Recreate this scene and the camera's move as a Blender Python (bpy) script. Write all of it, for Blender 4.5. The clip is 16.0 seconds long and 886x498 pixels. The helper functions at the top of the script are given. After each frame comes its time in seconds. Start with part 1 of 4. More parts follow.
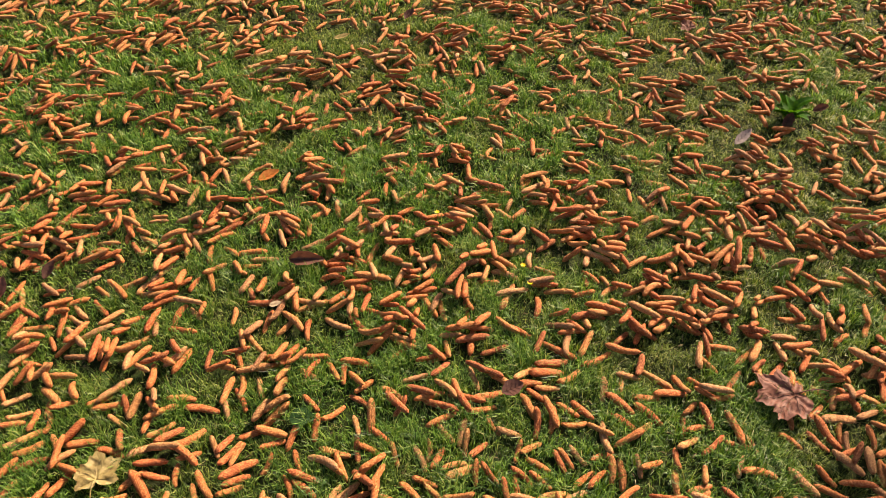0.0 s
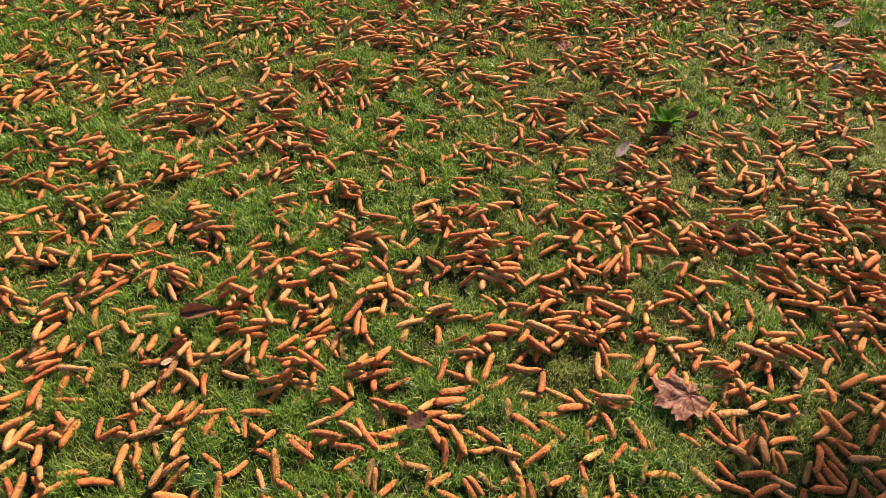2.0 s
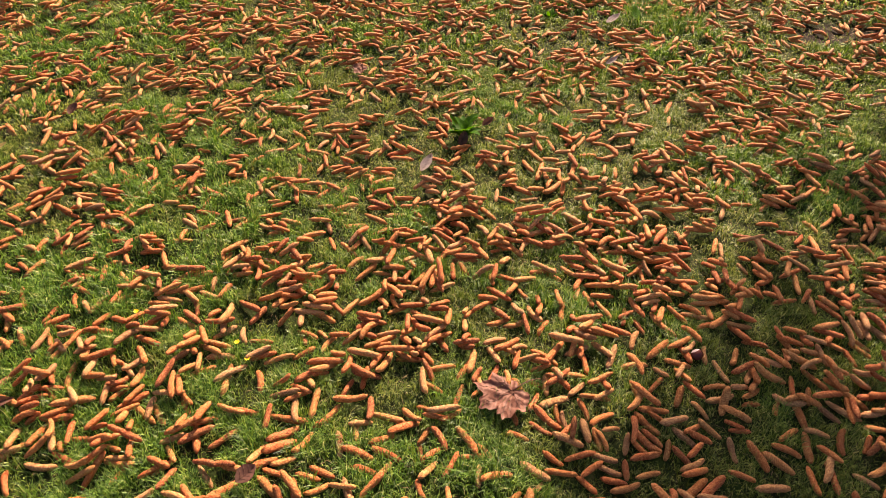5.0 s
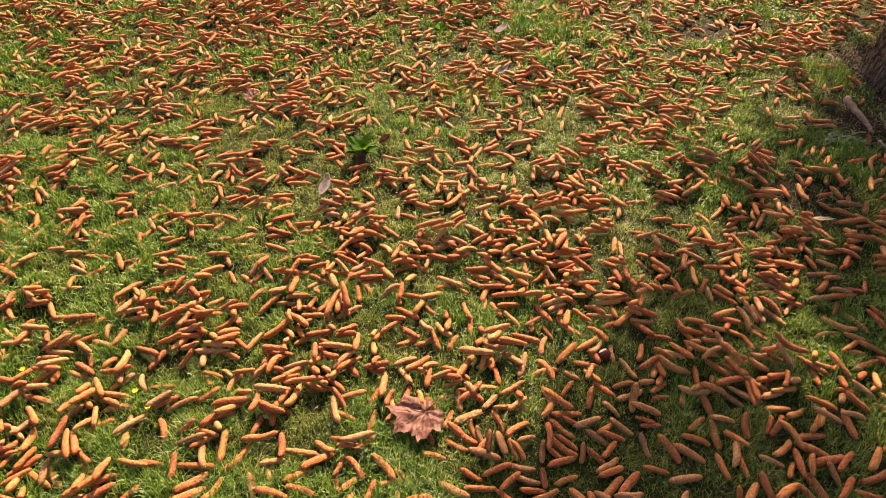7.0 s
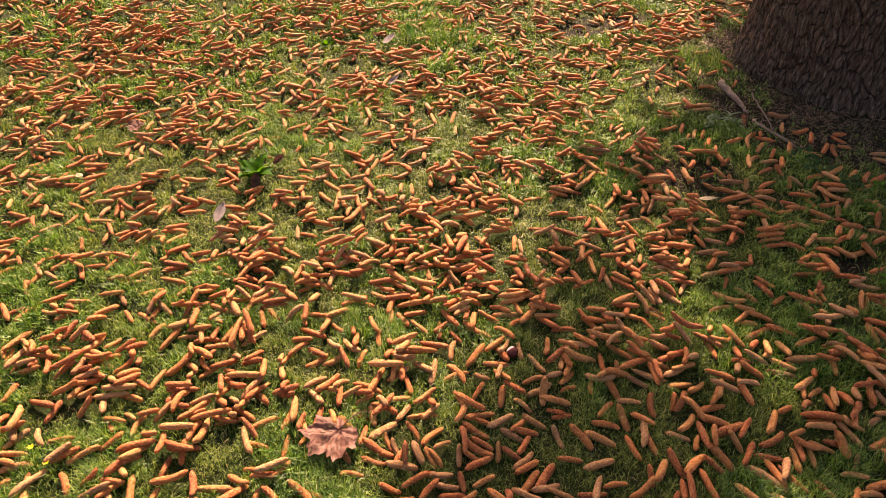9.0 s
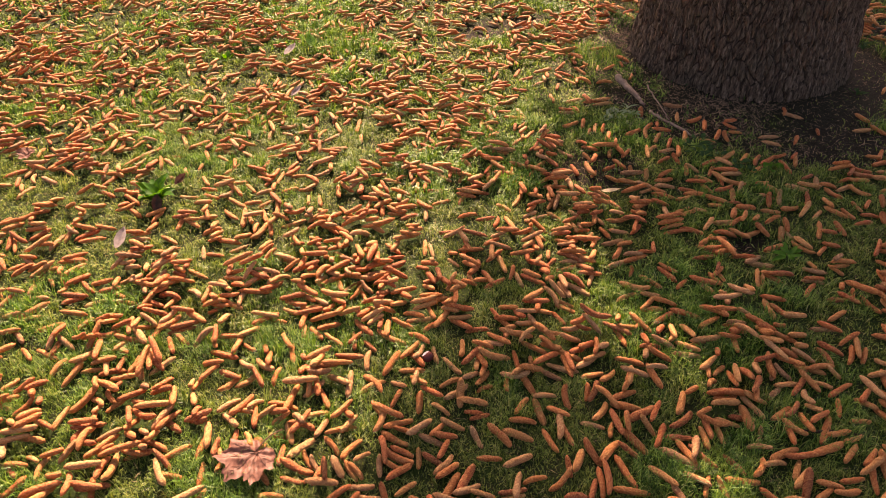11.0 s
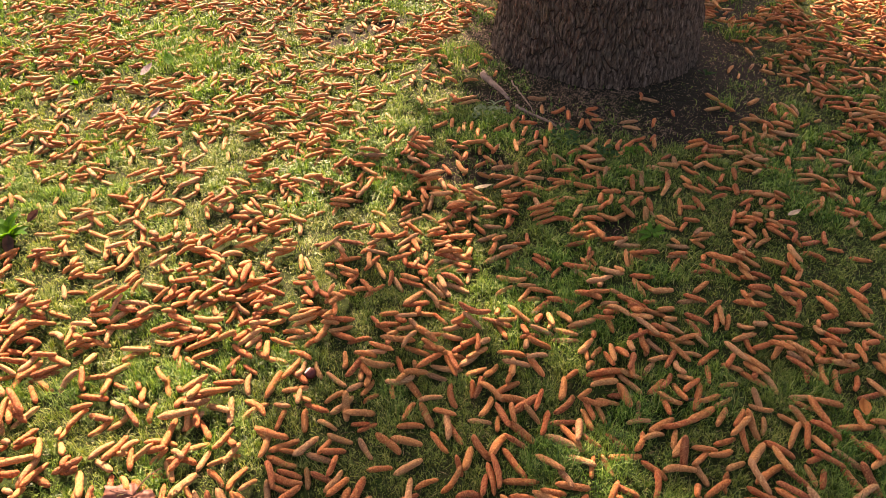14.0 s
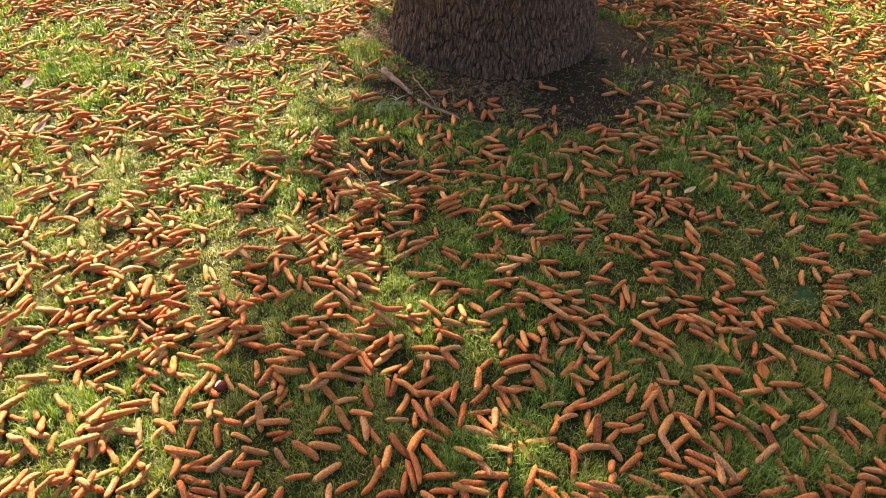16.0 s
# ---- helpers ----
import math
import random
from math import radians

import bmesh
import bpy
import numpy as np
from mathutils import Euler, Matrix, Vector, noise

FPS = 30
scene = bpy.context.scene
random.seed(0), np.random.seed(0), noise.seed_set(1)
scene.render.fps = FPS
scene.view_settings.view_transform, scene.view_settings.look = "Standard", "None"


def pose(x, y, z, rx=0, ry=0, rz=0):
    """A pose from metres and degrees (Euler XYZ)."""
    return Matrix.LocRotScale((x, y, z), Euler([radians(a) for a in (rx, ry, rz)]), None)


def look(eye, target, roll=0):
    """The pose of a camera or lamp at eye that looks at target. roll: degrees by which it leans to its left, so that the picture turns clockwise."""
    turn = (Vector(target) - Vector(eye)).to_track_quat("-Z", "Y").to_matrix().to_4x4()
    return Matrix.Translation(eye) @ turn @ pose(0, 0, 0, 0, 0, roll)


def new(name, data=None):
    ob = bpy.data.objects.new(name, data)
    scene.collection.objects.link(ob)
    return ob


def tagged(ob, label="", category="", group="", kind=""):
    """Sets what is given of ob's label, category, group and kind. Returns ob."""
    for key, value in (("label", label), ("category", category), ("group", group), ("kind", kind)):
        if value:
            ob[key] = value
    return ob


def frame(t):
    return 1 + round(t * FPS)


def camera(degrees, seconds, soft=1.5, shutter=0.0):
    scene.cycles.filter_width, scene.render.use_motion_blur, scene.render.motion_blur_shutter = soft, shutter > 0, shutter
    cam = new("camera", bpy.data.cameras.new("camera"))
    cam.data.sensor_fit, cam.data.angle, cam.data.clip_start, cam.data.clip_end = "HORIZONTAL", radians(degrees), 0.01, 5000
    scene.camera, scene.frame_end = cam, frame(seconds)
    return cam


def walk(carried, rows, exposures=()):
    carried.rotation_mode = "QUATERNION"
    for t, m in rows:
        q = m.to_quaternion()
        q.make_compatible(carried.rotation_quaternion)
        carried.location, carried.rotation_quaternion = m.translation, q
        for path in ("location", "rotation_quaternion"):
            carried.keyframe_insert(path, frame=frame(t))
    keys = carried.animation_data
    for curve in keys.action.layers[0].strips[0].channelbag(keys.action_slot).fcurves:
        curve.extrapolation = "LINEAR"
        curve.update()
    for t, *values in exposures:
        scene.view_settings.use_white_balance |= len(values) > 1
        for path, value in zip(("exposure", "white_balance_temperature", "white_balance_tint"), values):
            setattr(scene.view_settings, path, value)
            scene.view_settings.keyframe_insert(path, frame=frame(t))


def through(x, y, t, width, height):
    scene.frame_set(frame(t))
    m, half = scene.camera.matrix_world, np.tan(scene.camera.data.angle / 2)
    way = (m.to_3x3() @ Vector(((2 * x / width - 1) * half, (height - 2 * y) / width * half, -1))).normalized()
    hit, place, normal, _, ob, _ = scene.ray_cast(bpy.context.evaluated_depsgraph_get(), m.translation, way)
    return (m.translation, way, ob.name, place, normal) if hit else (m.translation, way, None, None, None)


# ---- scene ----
cam = camera(61.2, 16.0, soft=0.7)
PATH = [
    (0, (0.073, 0.015, 1.504), (-0.219, 1.412, 0.103), -0.1),
    (0.5, (0.092, 0.02, 1.506), (-0.155, 1.437, 0.117), -0.0),
    (1, (0.108, 0.026, 1.508), (-0.087, 1.464, 0.131), 0.1),
    (1.5, (0.12, 0.033, 1.509), (-0.02, 1.488, 0.144), 0.3),
    (2, (0.141, 0.041, 1.513), (0.053, 1.514, 0.162), 0.1),
    (2.5, (0.161, 0.042, 1.518), (0.137, 1.525, 0.176), 0.2),
    (3, (0.185, 0.041, 1.521), (0.226, 1.529, 0.185), 0.2),
    (3.5, (0.21, 0.038, 1.523), (0.321, 1.533, 0.199), 0.1),
    (4, (0.235, 0.037, 1.525), (0.407, 1.531, 0.207), 0.2),
    (6.5, (0.325, 0.07, 1.525), (0.762, 1.53, 0.23), 0.1),
    (7, (0.339, 0.063, 1.526), (0.828, 1.515, 0.24), 0.2),
    (7.5, (0.353, 0.057, 1.528), (0.909, 1.493, 0.251), 0.7),
    (8, (0.37, 0.056, 1.53), (0.978, 1.469, 0.252), 0.3),
    (8.5, (0.383, 0.048, 1.532), (1.029, 1.448, 0.259), -0.4),
    (9, (0.398, 0.041, 1.532), (1.083, 1.427, 0.263), -0.7),
    (11.5, (0.464, 0.013, 1.538), (1.349, 1.29, 0.278), -0.6),
    (12, (0.477, 0.01, 1.536), (1.393, 1.269, 0.279), -0.8),
    (12.5, (0.492, 0.005, 1.535), (1.444, 1.233, 0.276), -0.8),
    (13, (0.505, -0.003, 1.537), (1.492, 1.198, 0.279), -0.6),
    (13.5, (0.515, -0.013, 1.536), (1.534, 1.162, 0.278), -0.6),
    (14, (0.525, -0.021, 1.536), (1.583, 1.12, 0.279), -0.3),
    (14.5, (0.54, -0.029, 1.537), (1.636, 1.075, 0.281), -0.2),
    (15, (0.55, -0.037, 1.535), (1.678, 1.031, 0.276), -0.0),
    (15.5, (0.556, -0.042, 1.535), (1.713, 0.992, 0.272), 0.2),
    (16, (0.563, -0.049, 1.534), (1.755, 0.939, 0.268), 0.4),
]
EXPOSURES = [(0.0, 1.14, 7800, 22), (4.0, 1.38, 8150, 28), (8.0, 1.66, 8650, 33), (12.0, 2.02, 8800, 35), (16.0, 2.40, 8700, 31)]
walk(cam, [(t, look(eye, target, roll)) for t, eye, target, roll in PATH], EXPOSURES)

# ==== world ====
SUN_AZ = radians(60)                      # bearing of the sun, from +x towards +y
SUN_EL = radians(36)
SUN_WAY = Vector((math.cos(SUN_AZ) * math.cos(SUN_EL), math.sin(SUN_AZ) * math.cos(SUN_EL), math.sin(SUN_EL)))

world = bpy.data.worlds.new("sky")
scene.world = world
world.use_nodes = True
wn = world.node_tree
sky = wn.nodes.new("ShaderNodeTexSky")
sky.sky_type = 'NISHITA'
sky.sun_disc = False
sky.dust_density = 4.0
sky.air_density = 0.8
sky.sun_elevation = SUN_EL
sky.sun_rotation = math.pi / 2 - SUN_AZ
wn.nodes["Background"].inputs["Strength"].default_value = 0.100
wn.links.new(sky.outputs[0], wn.nodes["Background"].inputs["Color"])

sun = new("sun", bpy.data.lights.new("sun", 'SUN'))
sun.data.energy = 5.5
sun.data.angle = radians(0.6)
sun.data.color = (1.0, 0.885, 0.74)
sun.matrix_world = look(SUN_WAY * 40, (0, 0, 0))

# ==== materials ====


class Nodes:
    """A material and short calls for its nodes."""

    def __init__(self, name):
        self.mat = bpy.data.materials.new(name)
        self.mat.use_nodes = True
        self.tree = self.mat.node_tree
        self.bsdf = self.tree.nodes["Principled BSDF"]
        self.out = self.tree.nodes["Material Output"]

    def add(self, kind, **given):
        n = self.tree.nodes.new(kind)
        for key, value in given.items():
            n.inputs[key.replace("_", " ")].default_value = value
        return n

    def link(self, a, b):
        self.tree.links.new(a, b)

    def place(self):
        return self.add("ShaderNodeNewGeometry").outputs["Position"]

    def noise(self, scale, detail=4.0, rough=0.55, vector=None):
        n = self.add("ShaderNodeTexNoise", Scale=scale, Detail=detail, Roughness=rough)
        self.link(vector or self.place(), n.inputs["Vector"])
        return n.outputs["Fac"]

    def ramp(self, fac, stops):
        n = self.add("ShaderNodeValToRGB")
        e = n.color_ramp.elements
        while len(e) < len(stops):
            e.new(0.5)
        for el, (p, c) in zip(e, stops):
            el.position, el.color = p, (*c, 1) if len(c) == 3 else c
        self.link(fac, n.inputs["Fac"])
        return n.outputs["Color"]

    def mix(self, fac, a, b, blend='MIX'):
        n = self.tree.nodes.new("ShaderNodeMix")
        n.data_type, n.blend_type = 'RGBA', blend
        for sock, v in ((n.inputs[0], fac), (n.inputs[6], a), (n.inputs[7], b)):
            if isinstance(v, bpy.types.NodeSocket):
                self.link(v, sock)
            elif isinstance(v, tuple):
                sock.default_value = (*v, 1)
            else:
                sock.default_value = v
        return n.outputs[2]

    def math(self, op, a, b=0.0):
        n = self.tree.nodes.new("ShaderNodeMath")
        n.operation = op
        for sock, v in ((n.inputs[0], a), (n.inputs[1], b)):
            if isinstance(v, bpy.types.NodeSocket):
                self.link(v, sock)
            else:
                sock.default_value = v
        return n.outputs[0]

    def bump(self, height, strength, distance):
        n = self.add("ShaderNodeBump", Strength=strength, Distance=distance)
        self.link(height, n.inputs["Height"])
        return n.outputs["Normal"]

    def chance(self):
        """One random number for each object and each loose piece of a joined mesh."""
        a = self.add("ShaderNodeObjectInfo").outputs["Random"]
        b = self.add("ShaderNodeNewGeometry").outputs["Random Per Island"]
        return self.math('FRACT', self.math('ADD', a, b))

    def finish(self, colour, rough=0.7, normal=None, specular=0.3):
        if isinstance(colour, tuple):
            self.bsdf.inputs["Base Color"].default_value = (*colour, 1)
        else:
            self.link(colour, self.bsdf.inputs["Base Color"])
        if isinstance(rough, float):
            self.bsdf.inputs["Roughness"].default_value = rough
        else:
            self.link(rough, self.bsdf.inputs["Roughness"])
        self.bsdf.inputs["Specular IOR Level"].default_value = specular
        if normal is not None:
            self.link(normal, self.bsdf.inputs["Normal"])
        return self.mat

    def leafy(self, colour, through=0.4, rough=0.45, gloss=0.06, shift=(1.25, 1.2, 0.6)):
        """Thin leaf: light is scattered on both sides, with a little gloss."""
        diffuse, passed, shine = self.add("ShaderNodeBsdfDiffuse"), self.add("ShaderNodeBsdfTranslucent"), self.add("ShaderNodeBsdfGlossy", Roughness=rough)
        self.link(colour, diffuse.inputs["Color"])
        self.link(self.mix(1.0, colour, shift, 'MULTIPLY'), passed.inputs["Color"])
        a, b = self.add("ShaderNodeMixShader", Fac=through), self.add("ShaderNodeMixShader", Fac=gloss)
        self.link(diffuse.outputs[0], a.inputs[1])
        self.link(passed.outputs[0], a.inputs[2])
        self.link(a.outputs[0], b.inputs[1])
        self.link(shine.outputs[0], b.inputs[2])
        self.link(b.outputs[0], self.out.inputs["Surface"])
        return self.mat


def soil_material():
    m = Nodes("lawn_soil")
    fine, mid, wide = m.noise(140, 5), m.noise(22, 4), m.noise(2.2, 3)
    earth = m.ramp(fine, [(0.3, (0.005, 0.0038, 0.0025)), (0.55, (0.013, 0.009, 0.006)), (0.8, (0.045, 0.031, 0.021))])
    thatch = m.ramp(fine, [(0.3, (0.006, 0.009, 0.003)), (0.55, (0.020, 0.027, 0.008)), (0.8, (0.075, 0.080, 0.026))])
    moss = m.mix(m.ramp(mid, [(0.4, (0, 0, 0)), (0.65, (1, 1, 1))]), thatch, (0.016, 0.036, 0.006))
    bare = m.add("ShaderNodeAttribute")
    bare.attribute_name = "bare"
    colour = m.mix(bare.outputs["Fac"], moss, earth)
    colour = m.mix(m.ramp(wide, [(0.35, (0.25, 0.25, 0.25)), (0.7, (0, 0, 0))]), colour, (0.020, 0.026, 0.009))
    return m.finish(colour, 0.95, m.bump(m.math('ADD', fine, m.math('MULTIPLY', mid, 2.0)), 0.8, 0.006), 0.1)


def grass_material():
    m = Nodes("grass_blades")
    dryness = m.add("ShaderNodeAttribute")
    dryness.attribute_name = "dry"
    chance = m.chance()
    lush = m.ramp(chance, [(0.0, (0.014, 0.054, 0.009)), (0.4, (0.056, 0.152, 0.021)), (0.75, (0.125, 0.262, 0.038)), (0.94, (0.22, 0.35, 0.068)), (1.0, (0.36, 0.39, 0.15))])
    dry = m.ramp(chance, [(0.0, (0.028, 0.062, 0.009)), (0.35, (0.096, 0.160, 0.026)), (0.7, (0.180, 0.245, 0.045)), (0.93, (0.26, 0.305, 0.080)), (1.0, (0.35, 0.335, 0.13))])
    colour = m.mix(dryness.outputs["Fac"], lush, dry)
    return m.leafy(colour, 0.28, 0.42, 0.025)


def straw_material(name, dark, light):
    m = Nodes(name)
    colour = m.ramp(m.chance(), [(0.0, dark), (1.0, light)])
    return m.leafy(colour, 0.15, 0.6, 0.02, (1.1, 1.0, 0.8))


def cone_material():
    m = Nodes("cone_scales")
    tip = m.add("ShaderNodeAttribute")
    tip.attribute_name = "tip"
    grain, blotch = m.noise(420, 3), m.noise(60, 4)
    chance = m.chance()
    body = m.ramp(chance, [(0.0, (0.37, 0.068, 0.021)), (0.14, (0.59, 0.115, 0.028)), (0.34, (0.65, 0.175, 0.042)), (0.56, (0.67, 0.240, 0.062)), (0.78, (0.68, 0.335, 0.115)), (0.93, (0.62, 0.36, 0.18)), (1.0, (0.36, 0.17, 0.085))])
    along = m.add("ShaderNodeAttribute")
    along.attribute_name = "along"
    other = m.math('FRACT', m.math('MULTIPLY', chance, 7.31))
    pale = m.ramp(m.math('ADD', along.outputs["Fac"], m.math('MULTIPLY', m.math('SUBTRACT', other, 0.8), 0.9)), [(0.45, (0, 0, 0)), (0.95, (0.35, 0.35, 0.35))])
    body = m.mix(pale, body, (0.66, 0.34, 0.11))
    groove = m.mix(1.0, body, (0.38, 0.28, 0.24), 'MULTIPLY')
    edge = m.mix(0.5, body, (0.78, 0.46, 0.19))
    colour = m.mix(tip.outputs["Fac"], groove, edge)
    colour = m.mix(m.ramp(blotch, [(0.48, (0, 0, 0)), (0.75, (0.5, 0.5, 0.5))]), colour, m.mix(1.0, body, (0.85, 0.68, 0.6), 'MULTIPLY'))
    tan = m.noise(210, 3, 0.6)
    colour = m.mix(m.ramp(tan, [(0.50, (0, 0, 0)), (0.68, (0.55, 0.55, 0.55))]), colour, edge)
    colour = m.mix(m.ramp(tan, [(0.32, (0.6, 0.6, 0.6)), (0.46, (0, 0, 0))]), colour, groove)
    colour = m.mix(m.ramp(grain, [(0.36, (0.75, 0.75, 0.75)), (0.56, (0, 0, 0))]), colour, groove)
    return m.finish(colour, 0.7, m.bump(m.math('ADD', grain, tan), 0.9, 0.0028), 0.2)


def bark_material():
    m = Nodes("bark")
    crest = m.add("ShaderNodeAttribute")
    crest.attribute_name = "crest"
    drawn = m.add("ShaderNodeMapping")
    drawn.inputs["Scale"].default_value = (1, 1, 0.28)
    m.link(m.place(), drawn.inputs["Vector"])
    along = drawn.outputs["Vector"]
    grain, mid, wide = m.noise(210, 5, 0.65, along), m.noise(45, 4, 0.6, along), m.noise(5, 3)
    plate = m.ramp(m.noise(110, 5, 0.65, along), [(0.34, (0.026, 0.019, 0.013)), (0.50, (0.085, 0.061, 0.042)), (0.68, (0.22, 0.168, 0.122))])
    plate = m.mix(m.ramp(mid, [(0.45, (0, 0, 0)), (0.7, (0.6, 0.6, 0.6))]), plate, (0.10, 0.067, 0.046))
    plate = m.mix(m.ramp(wide, [(0.5, (0, 0, 0)), (0.75, (0.35, 0.35, 0.35))]), plate, (0.070, 0.064, 0.044))
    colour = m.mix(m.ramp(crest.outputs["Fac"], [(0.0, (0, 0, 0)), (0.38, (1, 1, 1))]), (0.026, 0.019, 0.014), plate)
    return m.finish(colour, 0.9, m.bump(m.math('ADD', grain, mid), 1.0, 0.009), 0.15)


def wood_material(name, dark, light, scale=60):
    m = Nodes(name)
    grain = m.noise(scale, 5)
    return m.finish(m.ramp(grain, [(0.3, dark), (0.7, light)]), 0.85, m.bump(grain, 0.5, 0.002), 0.15)


def leaf_material(name, dark, light, through=0.25, scale=55, gloss=0.02, shift=(1.2, 1.0, 0.7)):
    m = Nodes(name)
    colour = m.ramp(m.math('ADD', m.math('MULTIPLY', m.noise(scale, 4), 0.7), m.math('MULTIPLY', m.noise(scale * 6, 3), 0.3)), [(0.33, dark), (0.66, light)])
    return m.leafy(colour, through, 0.55, gloss, shift)


SOIL, GRASS, CONE, BARK = soil_material(), grass_material(), cone_material(), bark_material()
STRAW = straw_material("dry_straw", (0.13, 0.10, 0.045), (0.32, 0.25, 0.12))
NEEDLE = straw_material("brown_needles", (0.09, 0.058, 0.036), (0.42, 0.30, 0.20))
FOLIAGE = leaf_material("spruce_needles", (0.014, 0.035, 0.012), (0.035, 0.075, 0.022), 0.1, 20)
TWIG = wood_material("dead_wood", (0.10, 0.068, 0.050), (0.26, 0.19, 0.145))
DARK_TWIG = wood_material("wet_dead_wood", (0.016, 0.011, 0.008), (0.06, 0.042, 0.03))
BROWN_LEAF = leaf_material("brown_dead_leaf", (0.070, 0.026, 0.017), (0.205, 0.092, 0.062), 0.08, 70, 0.02)
BROWN_VEIN = leaf_material("brown_leaf_vein", (0.065, 0.028, 0.019), (0.13, 0.06, 0.042), 0.05)
DARK_LEAF = leaf_material("dark_dead_leaf", (0.055, 0.025, 0.018), (0.14, 0.065, 0.045), 0.2, 40)
YELLOW_LEAF = leaf_material("yellow_leaf", (0.22, 0.15, 0.04), (0.44, 0.36, 0.13), 0.35, 30, 0.05, (1.0, 0.95, 0.5))
PALE_LEAF = leaf_material("pale_leaf_underside", (0.15, 0.12, 0.11), (0.34, 0.29, 0.27), 0.2, 40)
ORANGE_LEAF = leaf_material("orange_leaf", (0.42, 0.13, 0.03), (0.60, 0.25, 0.06), 0.35)
WEED_LEAF = leaf_material("weed_leaf", (0.020, 0.090, 0.007), (0.055, 0.18, 0.016), 0.45, 40, 0.01, (1.6, 1.4, 0.3))
TALL_WEED = leaf_material("tall_weed_leaf", (0.014, 0.075, 0.007), (0.045, 0.15, 0.014), 0.45, 40, 0.01, (1.5, 1.35, 0.3))
DARK_WEED = leaf_material("dark_weed_leaf", (0.010, 0.040, 0.010), (0.028, 0.082, 0.020), 0.3, 60, 0.015)
GREY_WEED = leaf_material("grey_green_weed", (0.075, 0.14, 0.065), (0.20, 0.28, 0.16), 0.25, 60)
CHIP = leaf_material("pale_chip", (0.30, 0.22, 0.12), (0.55, 0.44, 0.28), 0.1, 80)
NUT = wood_material("conker_skin", (0.05, 0.014, 0.012), (0.11, 0.03, 0.024), 25)
NUT.node_tree.nodes["Principled BSDF"].inputs["Roughness"].default_value = 0.25
NUT_SCAR = wood_material("conker_scar", (0.34, 0.24, 0.22), (0.48, 0.38, 0.35), 60)
PETAL = leaf_material("yellow_petal", (0.75, 0.55, 0.02), (0.85, 0.68, 0.04), 0.3)

# ==== helpers for building ====


def array_mesh(name, verts, tris, material, smooth=True, **attributes):
    """A mesh from arrays of corners and triangles, with point attributes."""
    me = bpy.data.meshes.new(name)
    verts, tris = np.asarray(verts, np.float32), np.asarray(tris, np.int32)
    me.vertices.add(len(verts))
    me.vertices.foreach_set("co", verts.ravel())
    me.loops.add(tris.size)
    me.loops.foreach_set("vertex_index", tris.ravel())
    me.polygons.add(len(tris))
    me.polygons.foreach_set("loop_start", np.arange(0, tris.size, 3, dtype=np.int32))
    me.polygons.foreach_set("use_smooth", np.full(len(tris), smooth))
    me.update(calc_edges=True)
    for key, values in attributes.items():
        me.attributes.new(key, 'FLOAT', 'POINT').data.foreach_set("value", np.asarray(values, np.float32))
    me.materials.append(material)
    return me


def grid_tris(rows, cols, closed=False):
    """Triangles of a grid of corners; closed: the last column joins the first."""
    i, j = np.meshgrid(np.arange(rows - 1), np.arange(cols if closed else cols - 1), indexing="ij")
    a, b = i * cols + j, i * cols + (j + 1) % cols
    c, d = a + cols, b + cols
    return np.concatenate([np.stack([a, b, d], -1).reshape(-1, 3), np.stack([a, d, c], -1).reshape(-1, 3)])


def part(name, mesh, parent, label="", m=None):
    ob = new(name, mesh)
    ob.parent = parent
    if m is not None:
        ob.matrix_basis = m
    return tagged(ob, label)


def empty(name, m, label, category, group=""):
    ob = new(name)
    ob.empty_display_size = 0.05
    ob.matrix_basis = m
    return tagged(ob, label, category, group)


RNG = np.random.default_rng(11)


class Field:
    """Smooth random field over the plan, from a few octaves of value noise."""

    def __init__(self, seed, cell, octaves=2):
        r = np.random.default_rng(seed)
        self.cell, self.grids = cell, [r.random((96, 96)) for _ in range(octaves)]

    def __call__(self, x, y):
        total, weight = 0.0, 0.0
        for k, g in enumerate(self.grids):
            u, v = (np.asarray(x) + 20) / self.cell * 2 ** k, (np.asarray(y) + 20) / self.cell * 2 ** k
            i, j = np.floor(u).astype(int), np.floor(v).astype(int)
            fu, fv = u - i, v - j
            fu, fv = fu * fu * (3 - 2 * fu), fv * fv * (3 - 2 * fv)
            n = len(g)
            a, b, c, d = g[i % n, j % n], g[(i + 1) % n, j % n], g[i % n, (j + 1) % n], g[(i + 1) % n, (j + 1) % n]
            w = 0.5 ** k
            total = total + w * ((a * (1 - fu) + b * fu) * (1 - fv) + (c * (1 - fu) + d * fu) * fv)
            weight += w
        return total / weight


def smooth_step(a, b, x):
    t = np.clip((np.asarray(x) - a) / (b - a), 0, 1)
    return t * t * (3 - 2 * t)


TRUNK = (3.45, 2.03)                 # plan of the trunk's axis
TRUNK_R = 0.49
SWELL, RIPPLE, RAGGED = Field(3, 1.6), Field(4, 0.16, 3), Field(5, 0.22, 3)
PITS = [(2.20, 1.67, 0.19, 0.14), (2.32, 1.055, 0.10, 0.07), (2.75, 2.92, 0.28, 0.10), (4.35, 1.78, 0.30, 0.13), (3.30, 1.26, 0.48, 0.20), (2.90, 1.62, 0.34, 0.30), (2.72, 1.98, 0.12, 0.16)]


